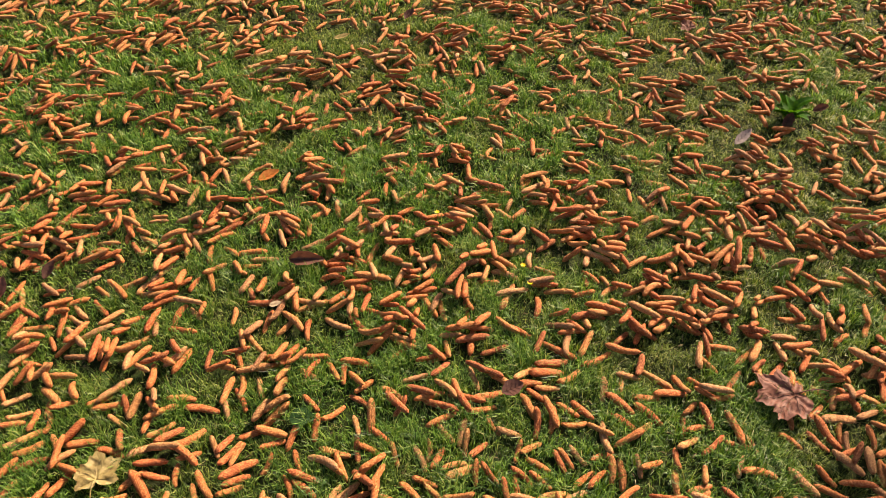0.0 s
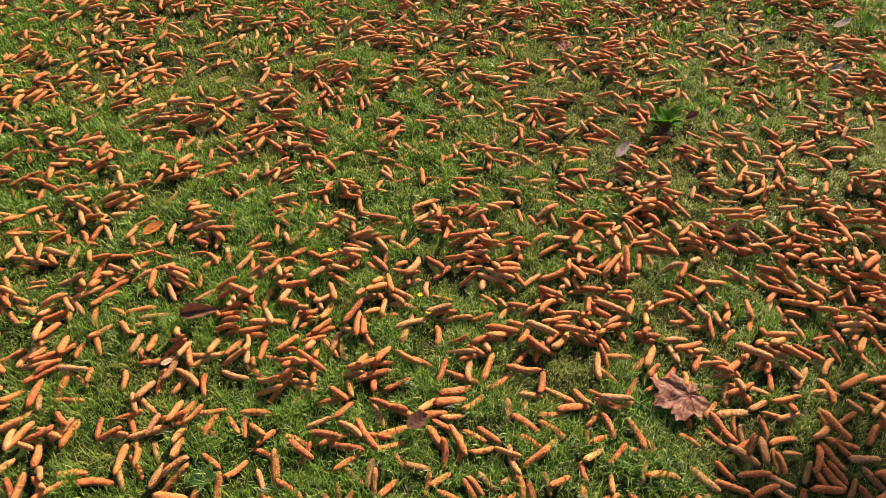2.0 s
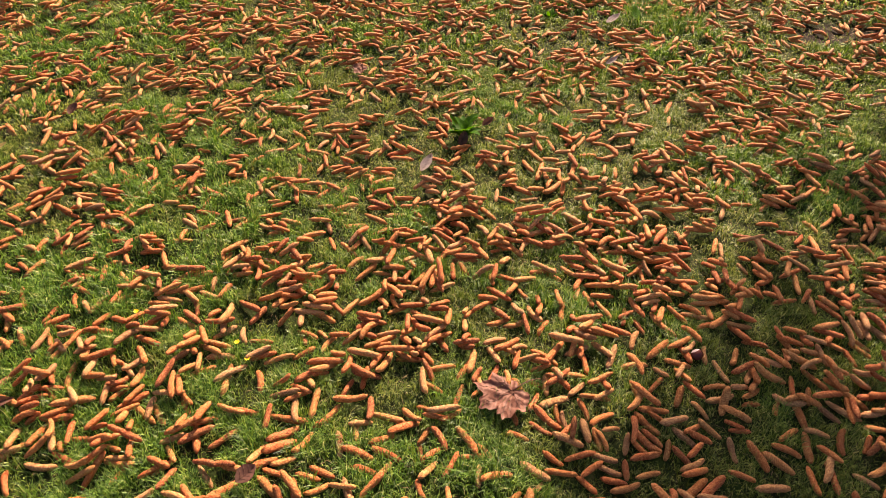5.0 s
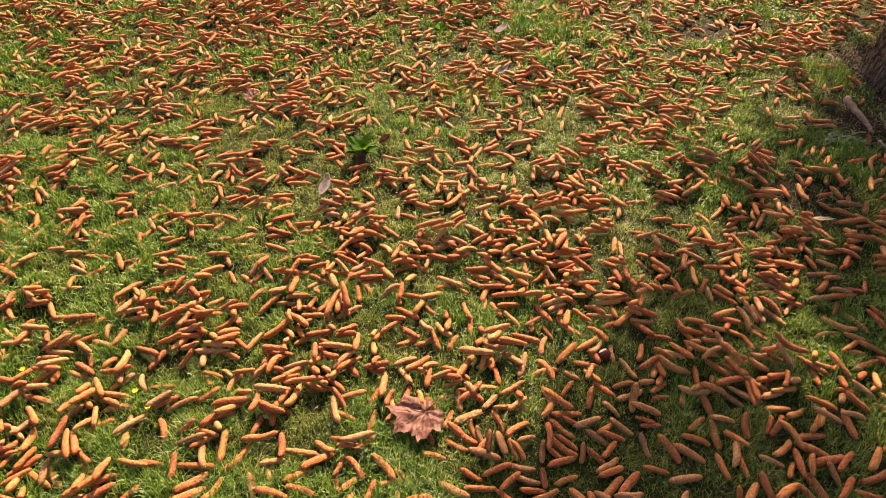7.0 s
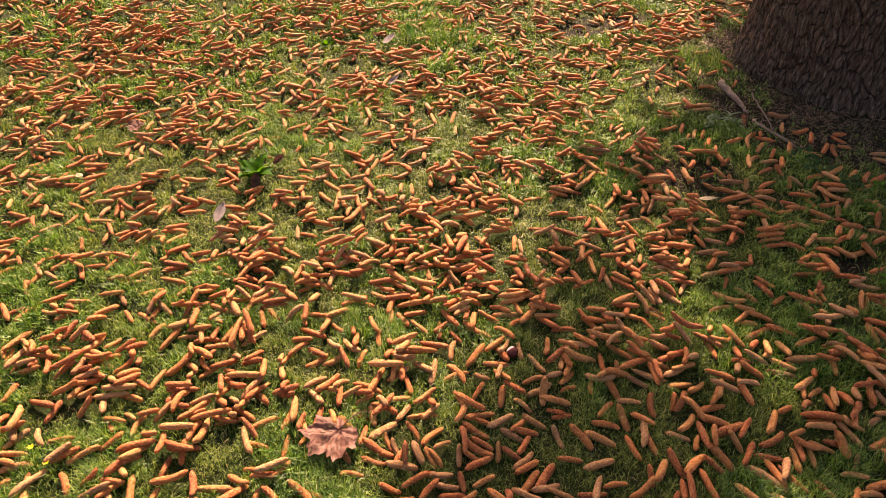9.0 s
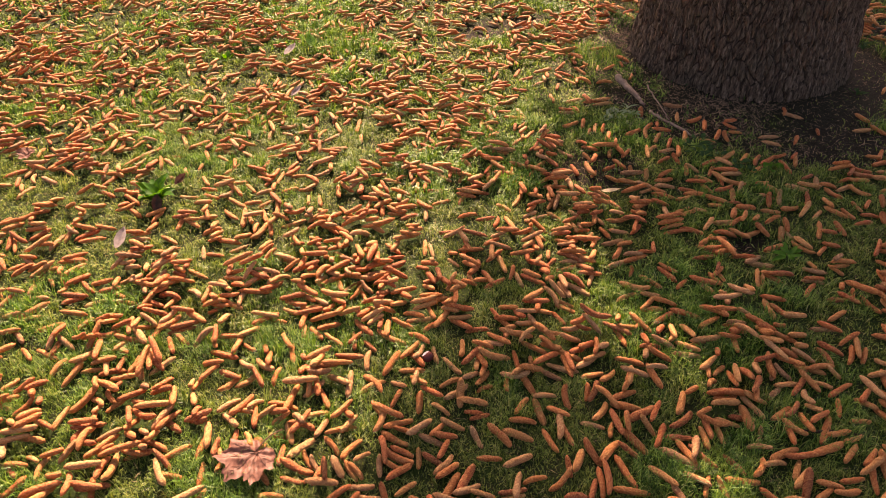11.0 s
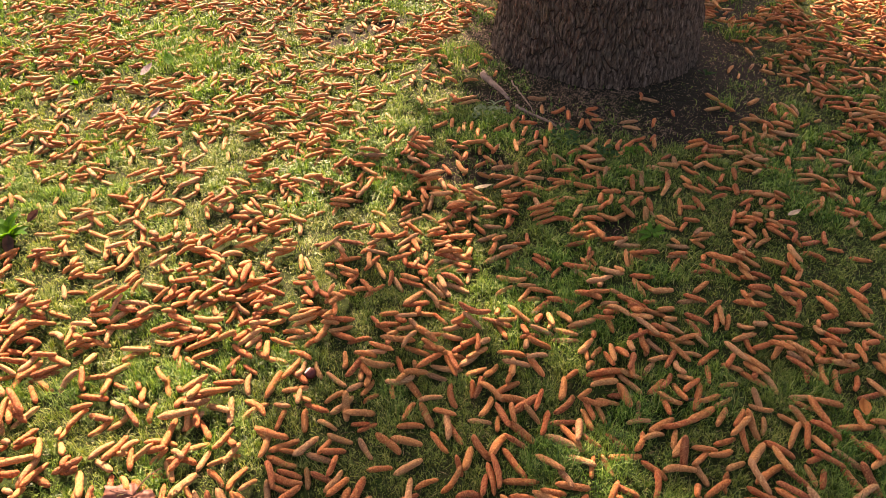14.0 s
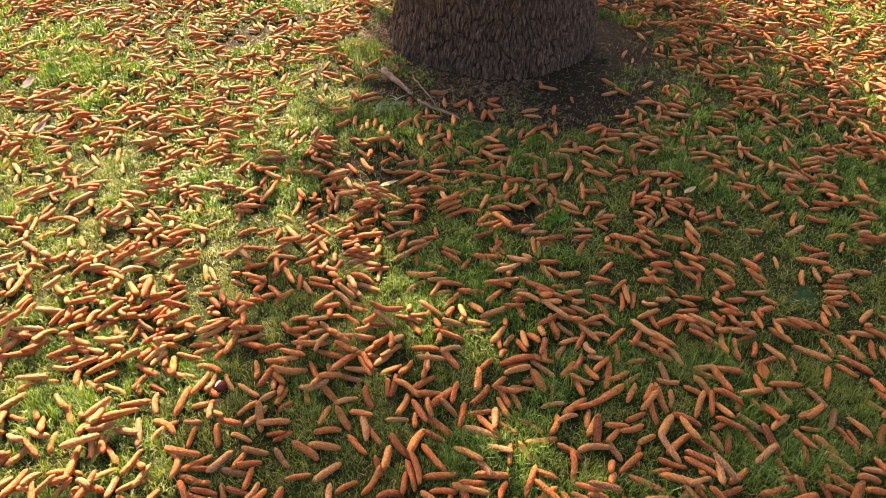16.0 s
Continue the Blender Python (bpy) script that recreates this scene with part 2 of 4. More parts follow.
def bareness(x, y):
    """How bare the soil is, 0 to 1: round the trunk and in a few scrapes."""
    x, y = np.asarray(x, float), np.asarray(y, float)
    d = np.hypot(x - TRUNK[0], y - TRUNK[1])
    rag = RAGGED(x, y) - 0.5
    # the worn ring is wider on the south side of the trunk
    reach = 0.57 + 0.27 * smooth_step(0.2, 1.0, -(y - TRUNK[1]) / (d + 1e-6))
    b = 1 - smooth_step(reach - 0.12, reach + 0.16, d + 0.5 * rag)
    for px, py, rx, ry in PITS:
        q = np.hypot((x - px) / rx, (y - py) / ry) + 1.2 * rag
        b = np.maximum(b, 0.95 * (1 - smooth_step(0.55, 1.2, q)))
    return b


def ground_height(x, y):
    d = np.hypot(np.asarray(x) - TRUNK[0], np.asarray(y) - TRUNK[1])
    near = np.exp(-(np.hypot(np.asarray(x) - 1.5, np.asarray(y) - 2) / 9) ** 2)
    return near * (0.02 * (SWELL(x, y) - 0.5) + 0.012 * (RIPPLE(x, y) - 0.5)) + 0.018 * np.exp(-((d - 0.45) / 0.25).clip(0) ** 2) - 0.008 * bareness(x, y)


# ==== ground ====


def build_ground():
    """One sheet: fine where the lawn is seen, coarser out to the horizon."""
    def axis(lo, hi, step):
        inner = np.arange(lo, hi + step / 2, step)
        out = np.array([0.3, 0.8, 1.6, 3, 6, 12, 25, 60, 150, 400, 1000, 3000])
        return np.concatenate([(lo - out)[::-1], inner, hi + out])
    xs, ys = axis(-2.7, 5.6, 0.03), axis(-0.6, 5.1, 0.03)
    x, y = np.meshgrid(xs, ys, indexing="ij")
    v = np.stack([x, y, ground_height(x, y)], -1).reshape(-1, 3)
    bare = bareness(x, y).ravel()
    ob = new("ground", array_mesh("ground", v, grid_tris(len(xs), len(ys))[:, ::-1], SOIL, bare=bare))
    tagged(ob, "lawn soil with moss, thatch and bare earth patches", "ground", kind="structure")


build_ground()

# ==== the tree ====


def bark_relief(around, up, seed):
    """Height of bark plates, 0 in the fissures to 1 on the plates; around and up in metres, around closes at the girth."""
    r = np.random.default_rng(seed)
    girth = 2 * math.pi * TRUNK_R
    na, nu = 150, 64
    cw, ch = girth / na, 0.085
    jit = r.random((na, nu, 2))
    tall = r.random((na, nu))
    warp = 0.008 * np.sin(up * 13 + 3 * np.sin(around * 5.2)) + 0.005 * np.sin(up * 31 + around * 17) + 0.020 * (Field(66, 0.07, 2)(around, up) - 0.5)
    u, v = (around + warp) / cw, up / ch
    i0, j0 = np.floor(u).astype(int), np.floor(v).astype(int)
    best, second, lift = np.full(u.shape, 9.0), np.full(u.shape, 9.0), np.zeros(u.shape)
    for di in (-1, 0, 1):
        for dj in (-1, 0, 1):
            i, j = i0 + di, j0 + dj
            k = (i % na, j % nu)
            d = np.hypot(i + jit[k][..., 0] - u, j + jit[k][..., 1] - v)
            closer = d < best
            second = np.where(closer, best, np.minimum(second, d))
            lift = np.where(closer, tall[k], lift)
            best = np.minimum(best, d)
    edge = second - best
    return smooth_step(0.0, 0.20, edge) * (0.3 + 0.7 * lift)


def trunk_radius(z, ang):
    flare = 0.022 * np.exp(-np.clip(z + 0.02, 0, None) / 0.16) * (1 + 0.45 * np.sin(3 * ang + 0.6) + 0.25 * np.sin(5 * ang + 2))
    return (TRUNK_R - 0.018) * (1 - 0.055 * z).clip(0.04) + flare


OPENINGS = [(1.735, 1.17, 0.055), (1.72, 1.08, 0.045), (1.69, 0.98, 0.055), (1.66, 0.89, 0.04)]   # small gaps cut in the unseen foliage, by the sun spots they leave on the ground
LEAFAGE = 36                        # needle sprays for each metre of the limbs, which sets the shade's depth


def build_tree():
    tree = empty("spruce_tree", pose(*TRUNK, 0), "old spruce with thick grey-brown fissured bark and littered base", "tree")
    cols = 760
    zs = np.concatenate([np.linspace(-0.05, 0.55, 170), np.linspace(0.60, 14, 40)])
    ang = np.linspace(0, 2 * math.pi, cols, endpoint=False)
    z, a = np.meshgrid(zs, ang, indexing="ij")
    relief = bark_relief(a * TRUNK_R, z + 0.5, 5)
    coarse = Field(8, 0.09, 3)(a * TRUNK_R, z)
    fade = 1 - 0.5 * smooth_step(1.0, 3.0, z)
    r = trunk_radius(z, a) + fade * (0.019 * relief - 0.012 + 0.014 * (coarse - 0.5) + 0.010 * (Field(9, 0.02, 2)(a * TRUNK_R, z * 0.3) - 0.5))
    lean = 0.0
    v = np.stack([r * np.cos(a) + lean * z, r * np.sin(a), z], -1).reshape(-1, 3)
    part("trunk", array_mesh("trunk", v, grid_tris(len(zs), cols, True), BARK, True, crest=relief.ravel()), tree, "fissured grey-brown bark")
    # limbs, all out of view: low ones on the sunny far side and to the east are added to shade the lawn, higher ones
    # grow all round
    limbs = []
    r0 = np.random.default_rng(21)
    reach = 1 / math.tan(SUN_EL)
    while len(limbs) < 84:
        base, way, length = r0.uniform(3.6, 8.5), radians(r0.uniform(-30, 110)), r0.uniform(2.8, 6.0)
        s = np.linspace(0.3, 1, 6)
        h = base - 0.42 * length * s ** 1.4 + 0.10 * length * s ** 4
        gx = TRUNK[0] + (0.3 + s * length) * math.cos(way) - reach * h * math.cos(SUN_AZ)
        gy = TRUNK[1] + (0.3 + s * length) * math.sin(way) - reach * h * math.sin(SUN_AZ)
        # a low one is kept only if its shade lands on the east lawn and leaves the west sunlit
        fits = (0.817 * gy - 0.576 * gx).max() < 0.46 and h.min() > 1.6
        over = (gx > 0.3) & (gx < 4.2) & (gy > -0.6) & (gy < 2.7)
        west = (gx > 0.2) & (gx < 1.5) & (gy > -0.2) & (gy < 1.3)
        east = (gx > 3.6) & (gx < 4.7) & (gy > 0.9) & (gy < 2.4)
        if fits and (west if len(limbs) % 4 == 0 else east if len(limbs) % 4 == 1 else over).sum() > (3 if len(limbs) % 4 > 1 else 1):
            limbs.append((base, way, length))
    for k in range(26):
        limbs.append((9.5 + 0.17 * k, radians(r0.uniform(0, 360)), r0.uniform(1.2, 2.6) * (1.25 - k / 40)))
    quads, needles = [], []
    gaps = Field(55, 0.55, 3)
    for base, way, length in limbs:
        s = np.linspace(0, 1, 9)
        out = 0.3 + s * length
        drop = base - 0.42 * length * s ** 1.4 + 0.10 * length * s ** 4
        path = np.stack([out * math.cos(way), out * math.sin(way), drop], -1)
        rad = 0.045 * (1 - s) + 0.006
        t = np.linspace(0, 2 * math.pi, 7, endpoint=False)
        side, up = np.array([-math.sin(way), math.cos(way), 0]), np.array([0, 0, 1.0])
        ring = path[:, None] + rad[:, None, None] * (np.cos(t)[None, :, None] * side + np.sin(t)[None, :, None] * up)
        part("unseen_limb", array_mesh("unseen_limb", ring.reshape(-1, 3), grid_tris(9, 7, True), BARK, crest=np.ones(63)), tree)
        n = int(LEAFAGE * length)
        at = r0.uniform(0.10, 1, n)
        spot = np.stack([np.interp(at, s, path[:, q]) for q in range(3)], -1)
        lat = r0.uniform(-1, 1, n) * (0.25 + 0.55 * (1 - at))
        spot = spot + lat[:, None] * side + np.stack([0 * at, 0 * at, -np.abs(lat) * 0.35 - r0.uniform(0, 0.35, n)], -1)
        for p in spot:
            qx, qy = TRUNK[0] + p[0] - reach * p[2] * math.cos(SUN_AZ), TRUNK[1] + p[1] - reach * p[2] * math.sin(SUN_AZ)
            # sprays are dropped where their shadow would pass the wanted shade edge
            if base < 9 and (0.817 * qy - 0.576 * qx > 0.205 + 0.115 * smooth_step(1.2, 1.6, qx) - 0.15 * smooth_step(2.5, 2.9, qx) + 0.08 * smooth_step(1.8, 2.3, qx) * smooth_step(2.9, 2.5, qx) + r0.normal(0, 0.05) or gaps(qx, qy) > 0.72):
                continue
            d = r0.normal(size=3) * (0.5, 0.5, 0.35) + np.array([math.cos(way), math.sin(way), -0.5]) * 0.6
            d /= np.linalg.norm(d)
            w = np.cross(d, r0.normal(size=3))
            w /= np.linalg.norm(w)
            length_s, wide = r0.uniform(0.14, 0.30), r0.uniform(0.018, 0.038)
            through_gap = False
            for f in (0.2, 0.8):
                e = p + d * length_s * f
                ex, ey = TRUNK[0] + e[0] - reach * e[2] * math.cos(SUN_AZ), TRUNK[1] + e[1] - reach * e[2] * math.sin(SUN_AZ)
                through_gap |= any(math.hypot(ex - a, ey - b) < c for a, b, c in OPENINGS)
            if base < 9 and through_gap:
                continue
            start = len(needles) * 4
            needles.append((p, p + d * length_s * 0.5 + w * wide, p + d * length_s, p + d * length_s * 0.5 - w * wide))
            quads += [(start, start + 1, start + 2), (start, start + 2, start + 3)]
    part("unseen_crown", array_mesh("unseen_crown", np.array(needles).reshape(-1, 3), quads, FOLIAGE, False), tree, "unseen drooping dark green needle sprays, shaped for the shade they cast")


build_tree()

# ==== fallen cones ====
LAWN = (-6.0, 8.5, -4.5, 9.0)        # x and y limits of the littered lawn
CELL = 0.006
PILE = np.zeros((int((LAWN[1] - LAWN[0]) / CELL), int((LAWN[3] - LAWN[2]) / CELL)), np.float32)


def cone_shape(length, radius, bend, around, rows, seed):
    """A closed spruce cone along x, with rows of proud scale tips; bend in radians over its length."""
    r = np.random.default_rng(seed)
    u = np.linspace(0, 1, rows)
    prof = radius * np.clip(1 - np.abs(2 * u - 1) ** 5.0, 0, 1) ** 0.55 * (1.05 - 0.20 * u + 0.05 * np.sin(u * 5 + r.uniform(0, 6)) + 0.03 * np.sin(u * 13 + r.uniform(0, 6)))
    prof[0], prof[-1] = 0.30 * radius, 0.16 * radius
    i, j = np.meshgrid(np.arange(rows), np.arange(around), indexing="ij")
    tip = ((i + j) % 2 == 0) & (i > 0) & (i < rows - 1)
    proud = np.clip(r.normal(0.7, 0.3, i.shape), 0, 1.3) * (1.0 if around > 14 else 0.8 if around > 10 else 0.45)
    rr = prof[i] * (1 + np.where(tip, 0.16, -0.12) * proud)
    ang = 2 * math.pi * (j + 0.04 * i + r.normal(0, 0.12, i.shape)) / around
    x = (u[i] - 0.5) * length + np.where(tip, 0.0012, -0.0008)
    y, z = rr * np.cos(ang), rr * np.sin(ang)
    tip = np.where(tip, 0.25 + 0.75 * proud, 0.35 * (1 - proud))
    y = y + 0.10 * radius * np.sin(u[i] * 7 + r.uniform(0, 6))
    if abs(bend) > 1e-3:
        rho = length / bend
        x, y = (rho - y) * np.sin(x / rho), rho - (rho - y) * np.cos(x / rho) - rho * (1 - math.cos(bend / 4))
    v = np.stack([x, y, z], -1).reshape(-1, 3)
    v = np.concatenate([v, [[v[:around, 0].mean(), v[:around, 1].mean(), 0], [v[-around:, 0].mean(), v[-around:, 1].mean(), 0]]])
    n, k = rows * around, np.arange(around)
    caps = np.concatenate([np.stack([(k + 1) % around, k, np.full(around, n)], -1), np.stack([n - around + k, n - around + (k + 1) % around, np.full(around, n + 1)], -1)])
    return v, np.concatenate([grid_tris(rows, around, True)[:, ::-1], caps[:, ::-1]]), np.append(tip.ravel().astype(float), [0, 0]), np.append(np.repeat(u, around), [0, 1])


def lay_cone(x, y, heading, length, radius, lift=0.0):
    """Rests a cone on the ground and on the cones laid before it. Returns its pose."""
    c, s = math.cos(heading), math.sin(heading)
    q = np.linspace(-0.46, 0.46, 15) * length
    px, py = x + c * q, y + s * q
    wide = np.linspace(-0.7, 0.7, 5) * radius
    gx = ((px[:, None] - s * wide - LAWN[0]) / CELL).astype(int).clip(0, PILE.shape[0] - 1)
    gy = ((py[:, None] + c * wide - LAWN[2]) / CELL).astype(int).clip(0, PILE.shape[1] - 1)
    support = np.maximum(PILE[gx, gy].max(1), 0.006)
    ends = support[:6].max(), support[-6:].max()
    mid = support[5:10].max()
    za, zb = ends
    sag = mid - (za + zb) / 2
    if sag > 0:
        if za < zb:
            za = za + 2 * sag * 0.5
        else:
            zb = zb + 2 * sag * 0.5
    pitch = math.atan2(zb - za, 0.75 * length)
    pitch = max(-0.6, min(0.6, pitch))
    z0 = (za + zb) / 2 + radius * 0.86 + lift
    top = (z0 + math.tan(pitch) * q + 0.75 * radius)[:, None] - 0.45 * radius * (np.abs(wide) / (0.7 * radius)) ** 2
    np.maximum.at(PILE, (gx, gy), np.minimum(top, 0.075).astype(np.float32))
    return pose(x, y, z0 + float(ground_height(x, y))) @ Matrix.Rotation(heading, 4, 'Z') @ Matrix.Rotation(-pitch, 4, 'Y')


CONE_KINDS = []
for kind, (bend, ratio) in enumerate([(0.1, 0.110), (0.35, 0.107), (-0.55, 0.102), (0.8, 0.104), (0.18, 0.117), (-0.3, 0.110), (0.55, 0.112), (-1.0, 0.102)]):
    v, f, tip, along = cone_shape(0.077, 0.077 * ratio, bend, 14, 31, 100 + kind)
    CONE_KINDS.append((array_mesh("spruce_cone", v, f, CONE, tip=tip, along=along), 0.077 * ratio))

CONE_LABEL = "closed orange-brown spruce cone with fine scales, lying in short grass"
PLACED = []                          # plan of the cones laid singly


def put_cone(x, y, degrees, length, turn):
    """One single cone: its middle, its heading and its length in metres."""
    kind = int(turn) % len(CONE_KINDS)
    mesh, radius = CONE_KINDS[kind]
    k = length / 0.077
    k = min(max(k, 0.7), 1.3)
    m = lay_cone(x, y, radians(degrees), length, radius * k)
    ob = new("spruce_cone", mesh)
    ob.matrix_basis = m @ Matrix.Rotation(turn * 2.4, 4, 'X') @ Matrix.Scale(k, 4)
    tagged(ob, CONE_LABEL, "cone", "fallen cones")
    PLACED.append((x, y))


# single cones along the near edge of the lawn, from west to east: plan, heading in degrees, length in millimetres
NEAR_A = [
    (-1.003, 0.592, 77, 62), (-0.96, 0.576, 11, 65), (-0.928, 0.599, 86, 62), (-1.066, 0.69, 43, 62),
    (-0.901, 0.628, 72, 75), (-1.015, 0.688, 39, 78), (-1.093, 0.74, 20, 64), (-1.026, 0.718, 54, 62),
    (-1.088, 0.764, 26, 62), (-0.962, 0.712, 317, 62), (-1.12, 0.802, 40, 69), (-0.772, 0.621, 23, 62),
    (-1.002, 0.753, 289, 62), (-1.032, 0.796, 287, 62), (-0.906, 0.726, 21, 78), (-0.936, 0.748, 268, 80),
    (-1.034, 0.82, 334, 81), (-0.989, 0.8, 41, 62), (-0.752, 0.668, 57, 70), (-0.724, 0.655, 322, 90),
    (-0.834, 0.72, 356, 77), (-0.823, 0.749, 305, 73), (-0.699, 0.68, 11, 63), (-0.861, 0.796, 338, 62),
]
NEAR_B = [
    (-0.925, 0.837, 34, 62), (-0.899, 0.826, 22, 73), (-0.76, 0.738, 34, 82), (-0.662, 0.695, 291, 62),
    (-0.604, 0.661, 307, 62), (-0.851, 0.83, 306, 66), (-0.831, 0.834, 280, 83), (-0.597, 0.688, 317, 83),
    (-0.746, 0.792, 44, 72), (-0.718, 0.782, 51, 74), (-0.674, 0.78, 42, 100), (-0.534, 0.686, 32, 62),
    (-0.531, 0.711, 33, 66), (-0.608, 0.777, 309, 65), (-0.738, 0.883, 7, 72), (-0.534, 0.736, 44, 95),
    (-0.568, 0.769, 65, 74), (-0.588, 0.788, 74, 62), (-0.676, 0.865, 3, 87), (-0.552, 0.768, 75, 62),
    (-0.478, 0.762, 268, 62), (-0.542, 0.826, 33, 62), (-0.414, 0.72, 305, 63), (-0.485, 0.812, 28, 62),
]
NEAR_C = [
    (-0.376, 0.721, 334, 78), (-0.496, 0.835, 356, 80), (-0.537, 0.884, 266, 87), (-0.389, 0.746, 354, 73),
    (-0.417, 0.783, 304, 62), (-0.504, 0.885, 247, 85), (-0.568, 0.948, 301, 66), (-0.507, 0.906, 241, 78),
    (-0.316, 0.719, 66, 62), (-0.516, 0.951, 275, 86), (-0.288, 0.73, 56, 73), (-0.403, 0.87, 283, 77),
    (-0.264, 0.725, 36, 62), (-0.34, 0.817, 356, 76), (-0.436, 0.933, 326, 65), (-0.374, 0.915, 46, 65),
    (-0.294, 0.835, 290, 71), (-0.19, 0.734, 346, 62), (-0.312, 0.891, 298, 66), (-0.267, 0.839, 348, 62),
    (-0.324, 0.962, 337, 62), (-0.286, 0.92, 282, 93), (-0.25, 0.875, 338, 62), (-0.152, 0.759, 327, 71),
]
NEAR_D = [
    (-0.209, 0.838, 299, 62), (-0.129, 0.79, 348, 62), (-0.103, 0.766, 331, 62), (-0.151, 0.842, 304, 73),
    (-0.253, 0.998, 338, 72), (-0.136, 0.865, 278, 62), (-0.114, 0.851, 72, 62), (-0.076, 0.843, 23, 62),
    (-0.054, 0.83, 29, 84), (-0.026, 0.83, 279, 62), (-0.074, 0.924, 270, 75), (-0.06, 0.899, 275, 67),
    (-0.03, 0.89, 54, 62), (0.028, 0.778, 351, 62), (0.004, 0.834, 326, 62), (0.044, 0.802, 292, 62),
    (-0.041, 0.995, 18, 74), (-0.01, 0.96, 309, 62), (-0.033, 1.035, 24, 81), (0.066, 0.818, 288, 62),
    (0.03, 0.946, 357, 62), (0.074, 0.844, 328, 62), (0.057, 0.904, 264, 62), (0.084, 0.917, 43, 62),
]
NEAR_E = [
    (0.114, 0.84, 336, 62), (0.104, 0.88, 338, 63), (0.066, 1.024, 305, 79), (0.05, 1.086, 16, 83),
    (0.042, 1.112, 48, 73), (0.09, 0.978, 276, 79), (0.144, 0.812, 19, 78), (0.081, 1.059, 331, 62),
    (0.149, 0.897, 301, 62), (0.103, 1.082, 14, 62), (0.096, 1.124, 17, 88), (0.163, 0.908, 308, 62),
    (0.105, 1.155, 22, 86), (0.191, 0.819, 38, 62), (0.156, 1.034, 333, 62), (0.188, 0.918, 315, 62),
    (0.174, 0.997, 14, 63), (0.205, 0.865, 47, 62), (0.151, 1.122, 46, 74), (0.189, 1.039, 325, 68),
    (0.233, 0.87, 54, 68), (0.24, 0.928, 26, 62), (0.263, 0.896, 272, 71), (0.234, 1.107, 270, 76),
]
NEAR_F = [
    (0.284, 0.89, 277, 79), (0.297, 0.843, 48, 69), (0.274, 1.072, 333, 80), (0.287, 1.026, 326, 73),
    (0.32, 0.921, 281, 62), (0.328, 1.014, 49, 62), (0.332, 1.104, 6, 68), (0.346, 0.925, 34, 62),
    (0.39, 1.126, 17, 88), (0.399, 0.89, 276, 76), (0.4, 0.952, 279, 62), (0.412, 1.156, 305, 71),
    (0.418, 1.05, 272, 62), (0.426, 0.996, 40, 69), (0.433, 1.092, 234, 62), (0.446, 1.042, 30, 62),
    (0.448, 0.891, 28, 62), (0.534, 1.02, 354, 62), (0.52, 0.887, 318, 62), (0.538, 0.966, 75, 62),
    (0.566, 1.03, 301, 62), (0.576, 0.956, 4, 82), (0.596, 0.895, 27, 62), (0.659, 1.116, 272, 62),
]
NEAR_G = [
    (0.654, 1.058, 326, 62), (0.696, 1.188, 283, 83), (0.653, 0.907, 29, 62), (0.72, 1.146, 51, 62),
    (0.666, 0.95, 308, 86), (0.739, 1.2, 317, 62), (0.712, 1.064, 314, 65), (0.762, 1.186, 254, 77),
    (0.734, 1.088, 303, 95), (0.767, 1.136, 8, 82), (0.766, 1.099, 265, 62), (0.773, 1.069, 267, 62),
    (0.768, 1.037, 30, 62), (0.764, 1.012, 328, 79), (0.845, 1.208, 340, 62), (0.782, 1.032, 246, 62),
    (0.837, 1.164, 30, 62), (0.835, 1.102, 273, 68), (0.814, 1.032, 262, 85), (0.837, 1.011, 267, 69),
    (0.869, 1.068, 17, 74), (0.846, 1, 277, 62), (0.835, 0.958, 330, 67), (0.836, 0.924, 323, 62),
]
NEAR_H = [
    (0.837, 0.896, 334, 62), (0.901, 0.985, 241, 66), (0.982, 1.139, 269, 67), (0.872, 0.916, 253, 62),
    (0.855, 0.872, 0, 71), (0.927, 0.966, 300, 62), (0.97, 1.03, 296, 83), (0.946, 0.98, 300, 90),
    (0.928, 0.94, 354, 70), (1, 1.063, 349, 81), (0.963, 0.983, 305, 62), (0.92, 0.898, 3, 62),
    (1.002, 1.035, 322, 62), (0.99, 0.952, 238, 62), (1.082, 1.094, 233, 74), (1.044, 0.978, 297, 73),
    (1.014, 0.928, 295, 62), (1.071, 0.994, 21, 62), (1.117, 1.047, 286, 62), (1.05, 0.934, 30, 62),
    (1.028, 0.898, 16, 70), (1.076, 0.964, 336, 67), (1.028, 0.88, 12, 80), (1.111, 0.986, 303, 68),
]
NEAR_I = [
    (1.012, 0.845, 27, 79), (1.18, 1.067, 4, 80), (1.18, 1.051, 234, 96), (1.051, 0.841, 29, 87),
    (1.031, 0.81, 351, 73), (1.14, 0.924, 258, 72), (1.13, 0.856, 323, 62), (1.192, 0.897, 274, 88),
    (1.293, 0.94, 19, 65), (1.228, 0.871, 303, 83), (1.266, 0.9, 316, 71), (1.183, 0.813, 350, 80),
    (1.35, 0.984, 260, 81), (1.404, 1.037, 240, 62), (2.343, 1.955, 355, 100), (1.316, 0.897, 250, 87),
    (1.36, 0.927, 340, 68), (1.422, 0.975, 294, 62), (2.242, 1.741, 251, 81), (2.29, 1.781, 301, 73),
    (2.409, 1.881, 41, 80), (2.253, 1.715, 37, 95), (2.437, 1.864, 40, 79), (2.404, 1.801, 39, 100),
]
